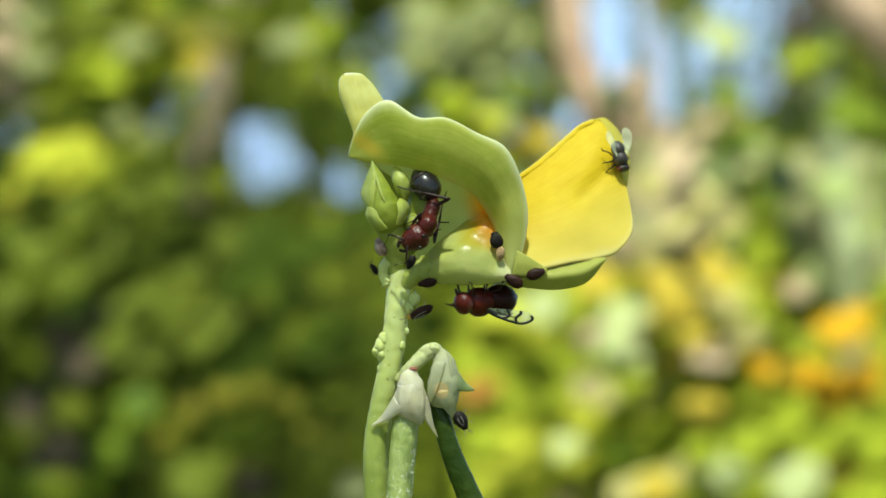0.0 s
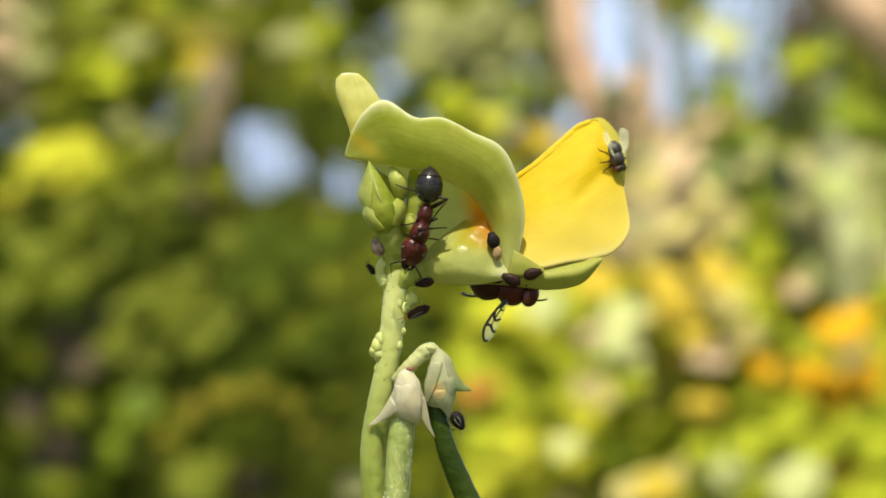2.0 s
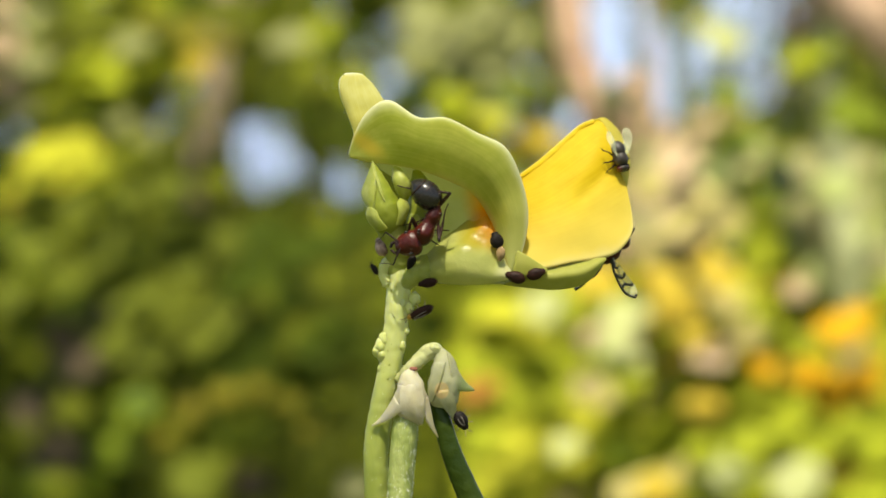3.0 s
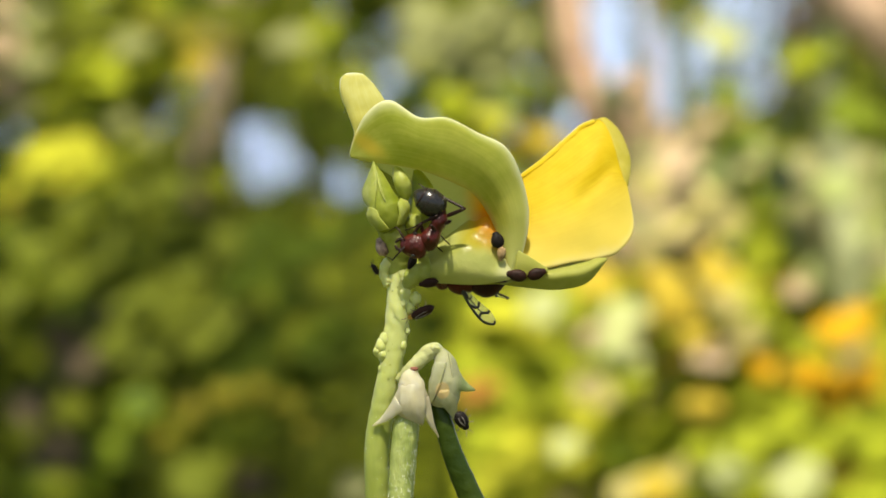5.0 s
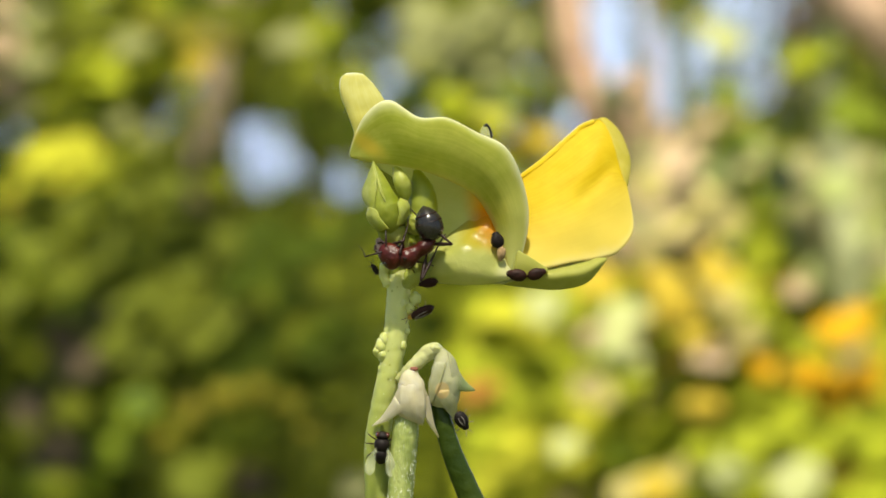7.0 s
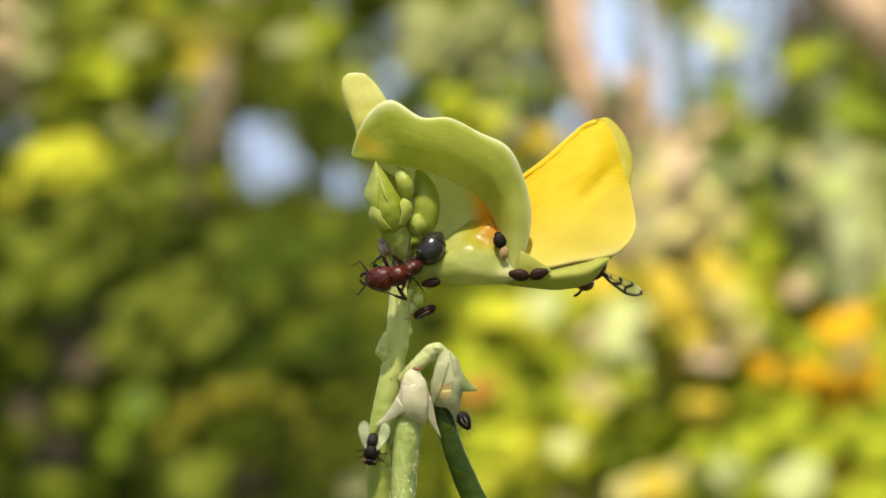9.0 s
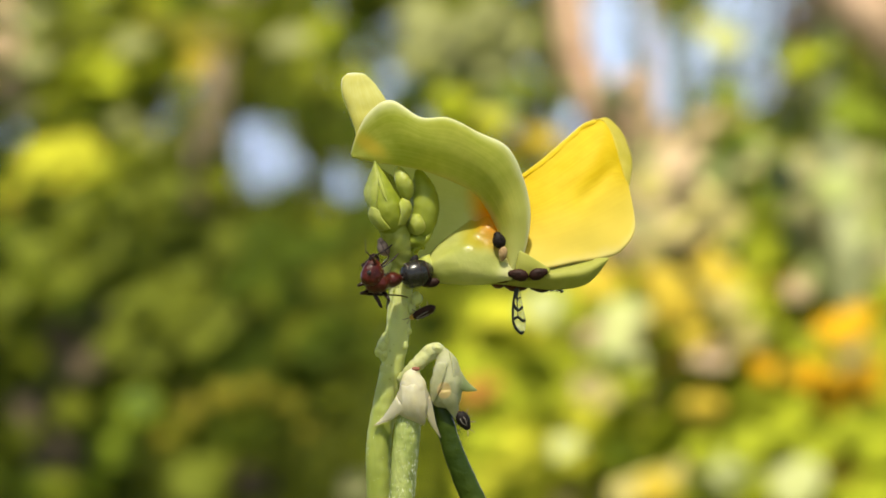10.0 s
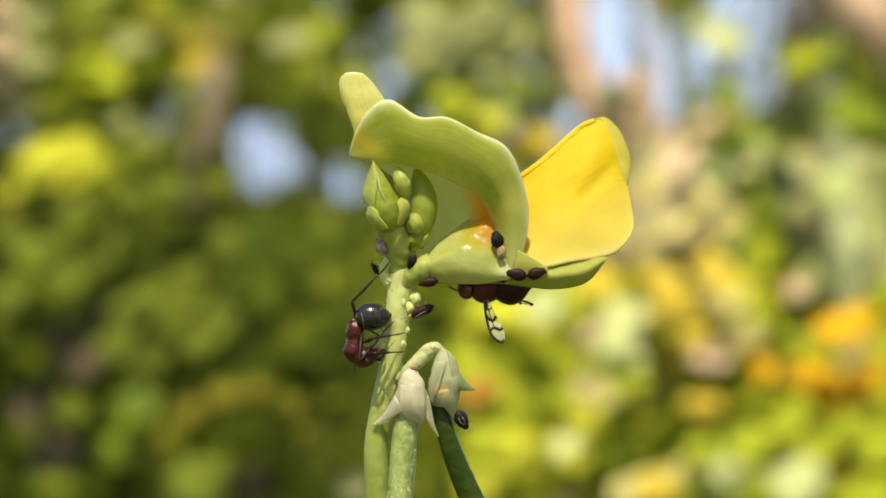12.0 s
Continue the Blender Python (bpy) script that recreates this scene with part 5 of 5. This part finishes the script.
# ---- what moves ----
SWAY = [(0, -1.5, 1), (0.3, -6, 1), (0.5, -7, 1), (1, -6.3, 1), (1.5, -8, 1), (2, -7, 1), (2.5, -3.3, 1), (3, -1, 1), (3.4, -0.5, 1), (5, 0.3, 1), (5.5, 0, 1), (6, -1.2, 1), (6.5, -1.2, 1), (7, 0, 1),
        (8, 2.5, 1), (9, 4.2, 1), (9.5, 3.2, 1), (10, 3.0, 1), (10.5, 2.8, 0.5), (11, 1.4, 0), (11.5, 0, 0), (12, 0, 0)]


def sway_at(t):
    ts = [s[0] for s in SWAY]
    return float(np.interp(t, ts, [s[1] for s in SWAY])), float(np.interp(t, ts, [s[2] for s in SWAY]))


def turned(place, ahead, back):
    """Pose with x along ahead and z near back."""
    x = Vector(ahead).normalized()
    z = Vector(back)
    z = (z - x * z.dot(x)).normalized()
    y = z.cross(x)
    return Matrix.Translation(place) @ Matrix((x, y, z)).transposed().to_4x4()


DOWN = (0, 0, -1)
FLY = [  # seconds, u, v, deep, ahead, back, left wing, right wing (u, v on the grid)
    (0.0, 846, 534, -6, (-.8, -.5, -.08), DOWN, None, (74, 15)),
    (0.3, 830, 530, -6, (-.85, -.45, -.08), DOWN, None, (65, 21)),
    (0.5, 812, 529, -5, (-.78, -.6, -.06), DOWN, None, (76, 44)),
    (0.8, 810, 527, -4, (-.8, -.55, -.12), DOWN, None, (85, 25)),
    (1.0, 808, 523, -2, (-.8, -.5, -.18), DOWN, None, (76, 34)),
    (1.2, 797, 518, -2, (-1, -.1, 0), DOWN, None, (55, 55)),
    (1.3, 832, 516, -4, (-.5, -.75, -.4), DOWN, (-60, 0), (70, 15)),
    (1.5, 850, 516, -4, (0, -.62, -.78), (0, -.5, -1), (-60, -4), (80, -2)),
    (1.7, 868, 520, -4, (.3, -.75, -.55), DOWN, (-85, 25), (55, -4)),
    (1.9, 888, 517, -2, (.85, -.45, -.2), DOWN, (-60, 45), None),
    (2.0, 908, 515, 0, (.95, -.12, -.28), (-.25, 0, -1), (-42, 76), None),
    (2.2, 966, 513, 4, (1, 0, 0), DOWN, (-45, 76), None),
    (2.5, 1016, 476, 66, (.97, 0, .25), (.2, 0, -1), (-48, 66), None),
    (2.8, 1050, 452, 72, (.8, 0, .5), (.5, 0, -.8), (34, 62), None),
    (3.0, 1074, 440, 95, (.82, 0, .55), (.55, 0, -.82), (40, 66), None),
    (3.2, 1104, 430, 88, (.72, 0, .69), (.69, 0, -.72), (30, 72), None),
    (3.5, 1112, 350, 125, (-.1, 0, 1), (1, 0.2, .1), (60, 50), None),
    (3.8, 1060, 300, 150, (-.6, .2, .7), (.4, .9, 0), None, None),
    (3.95, 1030, 330, 118, (-.95, .1, 0), (0, 1, 0), None, None),
    (4.15, 985, 390, 85, (-.75, 0, -.65), (0, 1, 0), None, None),
    (4.45, 915, 465, 45, (-.85, 0, -.5), (-.1, .8, -.6), None, None),
    (4.8, 825, 498, 12, (-1, 0, 0), DOWN, None, (45, 73)),
    (5.0, 814, 495, 14, (-1, 0, .04), DOWN, None, (51, 56)),
    (5.3, 812, 493, 16, (-1, 0, .04), DOWN, None, (68, 49)),
    (5.5, 815, 494, 14, (-1, 0, .06), DOWN, None, (40, 74)),
    (5.7, 846, 497, 16, (-.88, .1, .42), DOWN, None, (8, 83)),
    (5.8, 852, 495, 18, (-.86, .1, .48), DOWN, None, (22, 78)),
    (5.9, 848, 486, 28, (-.78, .4, .4), DOWN, None, None),
    (6.0, 845, 474, 36, (-.6, .8, .1), DOWN, None, None),
    (6.2, 815, 470, 100, (-.3, .9, .4), (0, .4, -.9), None, None),
    (6.5, 785, 360, 104, (-.05, .1, 1), (0, 1, -.1), None, None),
    (6.8, 755, 265, 98, (.6, 0, .6), (-.4, .7, .6), None, (12, -76)),
    (6.9, 806, 272, 98, (.95, 0, -.1), (0, .4, .9), None, (15, -76)),
    (7.0, 846, 322, 98, (.95, 0, -.1), (0, .3, .9), None, (12, -70)),
    (7.1, 890, 318, 96, (.95, 0, .1), (-.1, .3, .9), None, (0, -70)),
    (7.2, 936, 309, 96, (.9, 0, .35), (-.35, .2, .9), None, (-16, -74)),
    (7.6, 990, 258, 135, (.8, 0, .5), (-.3, .8, .4), None, None),
    (8.0, 1062, 300, 158, (.9, 0, -.2), (.2, .9, .3), None, None),
    (8.4, 1114, 350, 135, (.3, 0, -.95), (.9, .4, .2), None, (50, -10)),
    (8.8, 1111, 408, 124, (-.2, 0, -.98), (.98, 0, -.2), None, (70, 30)),
    (8.9, 1082, 436, 112, (-.6, 0, -.8), (.8, 0, -.6), None, (64, 10)),
    (9.0, 1046, 472, 106, (-.45, 0, -.9), (.85, .1, -.45), None, (80, 45)),
    (9.2, 995, 499, 44, (-.95, 0, -.3), (.2, .1, -.95), None, (56, 51)),
    (9.4, 958, 508, 22, (-.9, -.3, -.3), DOWN, None, (15, 91)),
    (9.5, 951, 511, 24, (-.75, -.5, -.35), DOWN, None, (71, 56)),
    (9.6, 949, 511, 24, (-.75, -.5, -.35), DOWN, None, (36, 81)),
    (9.7, 943, 495, 24, (-.9, -.1, 0), DOWN, None, (31, 81)),
    (9.8, 925, 488, 14, (-1, 0, 0), DOWN, None, (-6, 78)),
    (10.0, 912, 490, 14, (-1, -.1, -.04), DOWN, None, (7, 86)),
    (10.1, 935, 518, 0, (-.85, -.4, -.25), DOWN, None, (76, 51)),
    (10.2, 942, 526, -2, (-.9, -.3, -.2), DOWN, None, (40, 70)),
    (10.4, 914, 529, -2, (-.97, -.15, 0), DOWN, None, (76, 39)),
    (10.5, 910, 532, -2, (-1, -.05, 0), DOWN, None, (27, 64)),
    (10.7, 912, 531, -2, (-1, -.05, 0), DOWN, None, (80, 40)),
    (10.9, 878, 509, 4, (-1, 0, 0), DOWN, None, (60, 61)),
    (11.0, 880, 511, 4, (-1, 0, 0), DOWN, None, (42, 60)),
    (11.2, 876, 507, 6, (-1, 0, 0), DOWN, None, (55, 62)),
    (11.5, 864, 509, 4, (-1, 0, 0), DOWN, None, (34, 70)),
    (11.7, 855, 513, 2, (-1, 0, 0), DOWN, None, (62, 62)),
    (12.0, 856, 510, 3, (-1, 0, 0), DOWN, None, (30, 82)),
]
ANT = [  # seconds, gaster u v, chest u v, head u v, deep, roll, pitch
    (0.0, 761, 338, 760, 386, 742, 418, -56, 0, -25), (0.5, 756, 338, 752, 387, 736, 422, -56, 0, -25), (1.0, 754, 338, 752, 387, 734, 422, -56, 0, -25),
    (1.5, 752, 338, 750, 385, 735, 425, -56, 0, -22), (2.0, 758, 350, 747, 398, 736, 435, -62, 0, 0), (2.5, 759, 352, 752, 399, 729, 437, -62, 0, 0),
    (3.0, 765, 354, 758, 400, 731, 430, -62, 10, 0), (3.2, 764, 354, 757, 401, 732, 433, -62, 10, 0), (4.0, 760, 355, 762, 406, 734, 434, -62, 10, 0),
    (4.8, 762, 360, 766, 410, 736, 435, -62, 10, 0), (5.0, 764, 360, 768, 410, 736, 435, -62, 10, 0), (5.5, 763, 362, 762, 410, 730, 440, -62, 10, 0),
    (6.0, 780, 382, 763, 425, 730, 452, -62, 5, 0), (6.2, 777, 392, 756, 439, 716, 460, -60, 5, 0), (6.4, 768, 395, 744, 444, 703, 458, -58, 5, 0),
    (6.6, 762, 398, 738, 447, 700, 455, -56, 5, 0), (7.0, 760, 400, 735, 448, 697, 455, -56, 5, 0), (7.9, 760, 414, 727, 462, 689, 478, -56, 5, -12),
    (8.8, 757, 429, 718, 476, 680, 500, -54, 0, -22), (9.0, 760, 446, 716, 482, 680, 494, -56, 0, -26), (9.3, 735, 474, 690, 493, 658, 496, -60, -5, -30),
    (9.5, 721, 485, 676, 499, 655, 498, -72, -10, -42), (10.0, 724, 488, 679, 499, 658, 498, -72, -10, -42), (10.2, 733, 490, 684, 502, 662, 505, -66, -10, -36),
    (10.4, 732, 485, 680, 518, 660, 545, -46, 15, -15), (10.5, 727, 490, 679, 532, 666, 572, -44, 20, 0), (10.6, 704, 502, 679, 558, 669, 601, -40, 20, 0),
    (10.7, 690, 515, 669, 575, 659, 620, -36, 25, 0), (10.8, 675, 536, 650, 598, 646, 638, -28, 60, 0), (11.0, 674, 547, 645, 603, 641, 637, -26, 82, 0),
    (11.2, 673, 544, 650, 599, 638, 630, -26, 82, 0), (11.4, 672, 548, 644, 600, 640, 630, -26, 82, 0), (11.5, 669, 549, 639, 600, 639, 630, -26, 82, 0),
    (11.8, 658, 559, 629, 605, 632, 632, -26, 82, 0), (12.0, 655, 561, 629, 606, 640, 634, -26, 82, 0),
]
# feet of the ant's legs: seconds, foot u v deep, and the knee's u v where it bends that way
FEET = [
    [(0, 776, 407, -40), (3, 775, 433, -40), (5.5, 779, 444, -40), (6.2, 770, 468, -30), (7, 732, 480, -30), (8.8, 700, 510, -24), (9.1, 668, 520, -22), (9.5, 652, 528, -22), (10.2, 672, 535, -20), (10.5, 690, 564, -24), (10.8, 708, 640, -22), (11, 708, 648, -22), (12, 713, 623, -24)],
    [(0, 783, 394, -40), (3, 793, 408, -40), (5.5, 789, 433, -40), (6.2, 786, 450, -34), (7, 767, 470, -34), (8.8, 727, 515, -24), (9.1, 718, 520, -24), (9.5, 702, 548, -24, 680, 545), (10, 684, 546, -24), (10.3, 705, 552, -24), (10.5, 730, 555, -20, 715, 549), (10.8, 712, 600, -24), (12, 716, 590, -24)],
    [(0, 786, 345, -30, 804, 360), (3, 788, 367, -30, 802, 379), (5.5, 790, 402, -30, 800, 392), (6.2, 790, 420, -30, 800, 430), (7, 787, 414, -34, 796, 441), (8.8, 765, 470, -30, 770, 490), (9.1, 745, 540, -24, 730, 545), (9.5, 735, 535, -24, 688, 548), (10, 722, 525, -24, 696, 549), (10.5, 736, 523, -20, 720, 530), (10.8, 700, 570, -22, 690, 590), (12, 697, 568, -24, 668, 600)],
    [(0, 714, 420, -44), (3, 714, 441, -44), (5.5, 711, 441, -44), (6.2, 690, 440, -44), (7, 668, 440, -30), (8.8, 655, 470, -10), (9.5, 652, 468, -10), (10.2, 640, 480, -6), (10.5, 668, 545, -8), (10.8, 672, 640, -6), (11, 668, 652, -8), (12, 628, 660, -20)],
    [(0, 719, 398, -48), (3, 719, 399, -48), (5.5, 717, 411, -48), (6.2, 712, 400, -48), (7, 724, 390, -46), (8.8, 700, 440, -40), (9.5, 699, 430, -36, 668, 457), (10.2, 697, 432, -36, 664, 470), (10.5, 677, 466, -20, 655, 480), (10.8, 672, 540, -8, 622, 560), (11, 676, 560, -8, 620, 574), (12, 685, 600, -6, 615, 590)],
    [(0, 703, 331, -48, 745, 340), (2.0, 700, 328, -48, 740, 335), (3, 703, 330, -48, 745, 335), (4.4, 738, 325, -40, 772, 338), (5.5, 742, 328, -36, 775, 338), (6.2, 728, 369, -44, 762, 366), (7, 726, 371, -46, 752, 368), (8.8, 728, 400, -44, 745, 410), (9.2, 725, 440, -40, 700, 450), (9.5, 711, 461, -34, 672, 453), (10.2, 705, 445, -34, 668, 458), (10.5, 698, 445, -30, 655, 487), (10.8, 690, 470, -22, 640, 515), (11, 689, 474, -20, 632, 534), (12, 691, 464, -20, 627, 537)],
]
STEM_FLY = [(0, 655, 1040, 92), (5.9, 655, 960, 92), (6.2, 660, 866, 90), (6.3, 665, 847, 96), (6.4, 666, 827, 96), (6.5, 671, 819, 98), (6.7, 675, 797, 96), (7.0, 676, 788, 86),
            (7.2, 680, 771, 84), (7.5, 676, 768, 130), (7.9, 666, 772, 190), (8.3, 660, 778, 240), (8.8, 660, 786, 266), (8.9, 661, 793, 268), (9.0, 657, 800, 262), (9.1, 652, 819, 262),
            (9.2, 645, 853, 258), (9.4, 640, 910, 262), (9.8, 640, 1040, 268), (12, 640, 1040, 268)]


def grid_way(d):
    return Vector((d[0], 0, -d[1])).normalized()


def motions():
    moved = [(t, Vector((du * UNIT, 0, -dv * UNIT))) for t, du, dv in SWAY]
    walk(plant, [(t, Matrix.Translation(BASE + d)) for t, d in moved])
    for k, (ob, place) in enumerate(BUGS):
        u, v, deep, heading, roll, pitch = place
        drop = [float(np.interp(t, [0, 1.7, 3.0, 5.5], [11, 10, 4, 0])) if k == 2 else 0.0 for t, d in moved]
        walk(ob, [(t, Matrix.Translation(d) @ placed(u - 0.3 * f, v + f, deep, heading - 2 * f, roll, pitch)) for (t, d), f in zip(moved, drop)])
    # the banded fly and its two waving wings
    rows, left, right = [], [], []
    for t, u, v, deep, ahead, back, lw, rw in FLY:
        m = turned(spot(u, v, deep), ahead, back)
        rows.append((t, m))
        for s, way, keys in ((1, lw, left), (-1, rw, right)):
            joint = Vector((-2, 13 * s, 12)) * UNIT
            if way:
                x = m.to_3x3().inverted() @ grid_way(way)
                side = m.to_3x3().inverted() @ Vector((0.25, -1, -0.2))
            else:
                x, side = Vector((-0.96, 0.16 * s, 0.2)), Vector((0.1, 0.3 * s, 1))
            x.normalize()
            y = (side - x * side.dot(x)).normalized()
            if way and y.dot(Vector((0, s, 0))) < -0.98:
                y = -y
            keys.append((t, Matrix.Translation(joint) @ Matrix((x, y, x.cross(y))).transposed().to_4x4()))
    walk(fly, rows)
    walk(fly_wing, left)
    walk(fly_far_wing, right)
    # the ant, its gaster, its head and its legs, each foot set on the plant
    times = [r[0] for r in ANT]
    rows, tail, front = [], [], []
    steps = [([], []) for _ in ant_legs]
    for i in range(121):
        t = i * 0.1
        gu, gv, cu, cv, hu, hv, deep, roll, pitch = (float(np.interp(t, times, [r[k] for r in ANT])) for k in range(1, 10))
        axis = (Vector((cu - gu, gv - cv)).normalized() * 0.75 + Vector((hu - cu, cv - hv)).normalized()).normalized()
        m = placed(cu, cv, deep, math.degrees(math.atan2(axis.y, axis.x)), roll, pitch)
        inv = m.to_3x3().inverted()
        rows.append((t, m))
        for rest, at, q, dip, keys in (((-1, 0, 0), -37, (gu, gv), -math.sin(radians(pitch)) * 0.2, tail), ((1, 0, 0), 28, (hu, hv), 0, front)):
            joint = Vector((at, 0, 0)) * UNIT
            way = spot(q[0], q[1], deep) - m @ (joint * ANT_SIZE)
            way = inv @ Vector((way.x, way.length * dip, way.z))
            turn = Vector(rest).rotation_difference(way.normalized())
            keys.append((t, Matrix.Translation(joint) @ turn.to_matrix().to_4x4()))
        for k, (thigh, shin, hip, long, low) in enumerate(ant_legs):
            side = 1 if k < 3 else -1
            marks = []
            for row in FEET[k]:
                f = spot(*row[1:4])
                marks.append((row[0], *f, *(spot(*row[4:6], row[3] - 14) if len(row) > 4 else (m @ ((hip + Vector((0, 26 * side, 20))) * UNIT * ANT_SIZE)))))
            goal = [float(np.interp(t, [r[0] for r in marks], [r[c] for r in marks])) for c in range(1, 7)]
            back = m.inverted()
            foot, knee = (back @ Vector(goal[:3])) / (UNIT * ANT_SIZE) - hip, (back @ Vector(goal[3:])) / (UNIT * ANT_SIZE) - hip
            gap = min(max(foot.length, abs(long - low) + 2), long + low - 1)
            ahead = foot.normalized()
            along = (gap * gap + long * long - low * low) / (2 * gap)
            out = (knee - ahead * knee.dot(ahead)).normalized()
            bend = ahead * along + out * math.sqrt(max(long * long - along * along, 0.01))
            x = bend.normalized()
            z = x.cross(ahead * gap - bend).normalized()
            y = z.cross(x)
            down = (ahead * gap - bend).normalized()
            steps[k][0].append((t, Matrix.Translation(hip * UNIT) @ Matrix((x, y, z)).transposed().to_4x4()))
            steps[k][1].append((t, Matrix.Translation(Vector((long, 0, 0)) * UNIT) @ Matrix.Rotation(math.atan2(down.dot(y), down.dot(x)), 4, "Z")))
    walk(ant, rows)
    walk(gaster, tail)
    walk(ant_head, front)
    for (thigh, shin, *_), (upper, lower) in zip(ant_legs, steps):
        walk(thigh, upper)
        walk(shin, lower)
    # the small flies
    rows = [(t, placed(1099 + sway_at(t)[0], 281 + sway_at(t)[1], 82, -78, -30)) for t in (0, 0.3, 0.5, 1, 1.5, 2, 2.5, 3, 3.3)]
    rows += [(3.6, placed(1104, 276, 70, -70, -35)), (3.85, placed(1220, 170, 20, -10, -35)), (4.2, placed(1500, -60, -100, 30, -35)), (4.6, placed(1900, -500, -160, 40, -35)), (12, placed(1900, -500, -160, 40, -35))]
    walk(petal_fly, rows)
    walk(stem_fly, [(t, placed(u, v, -36, h)) for t, u, v, h in STEM_FLY])


motions()
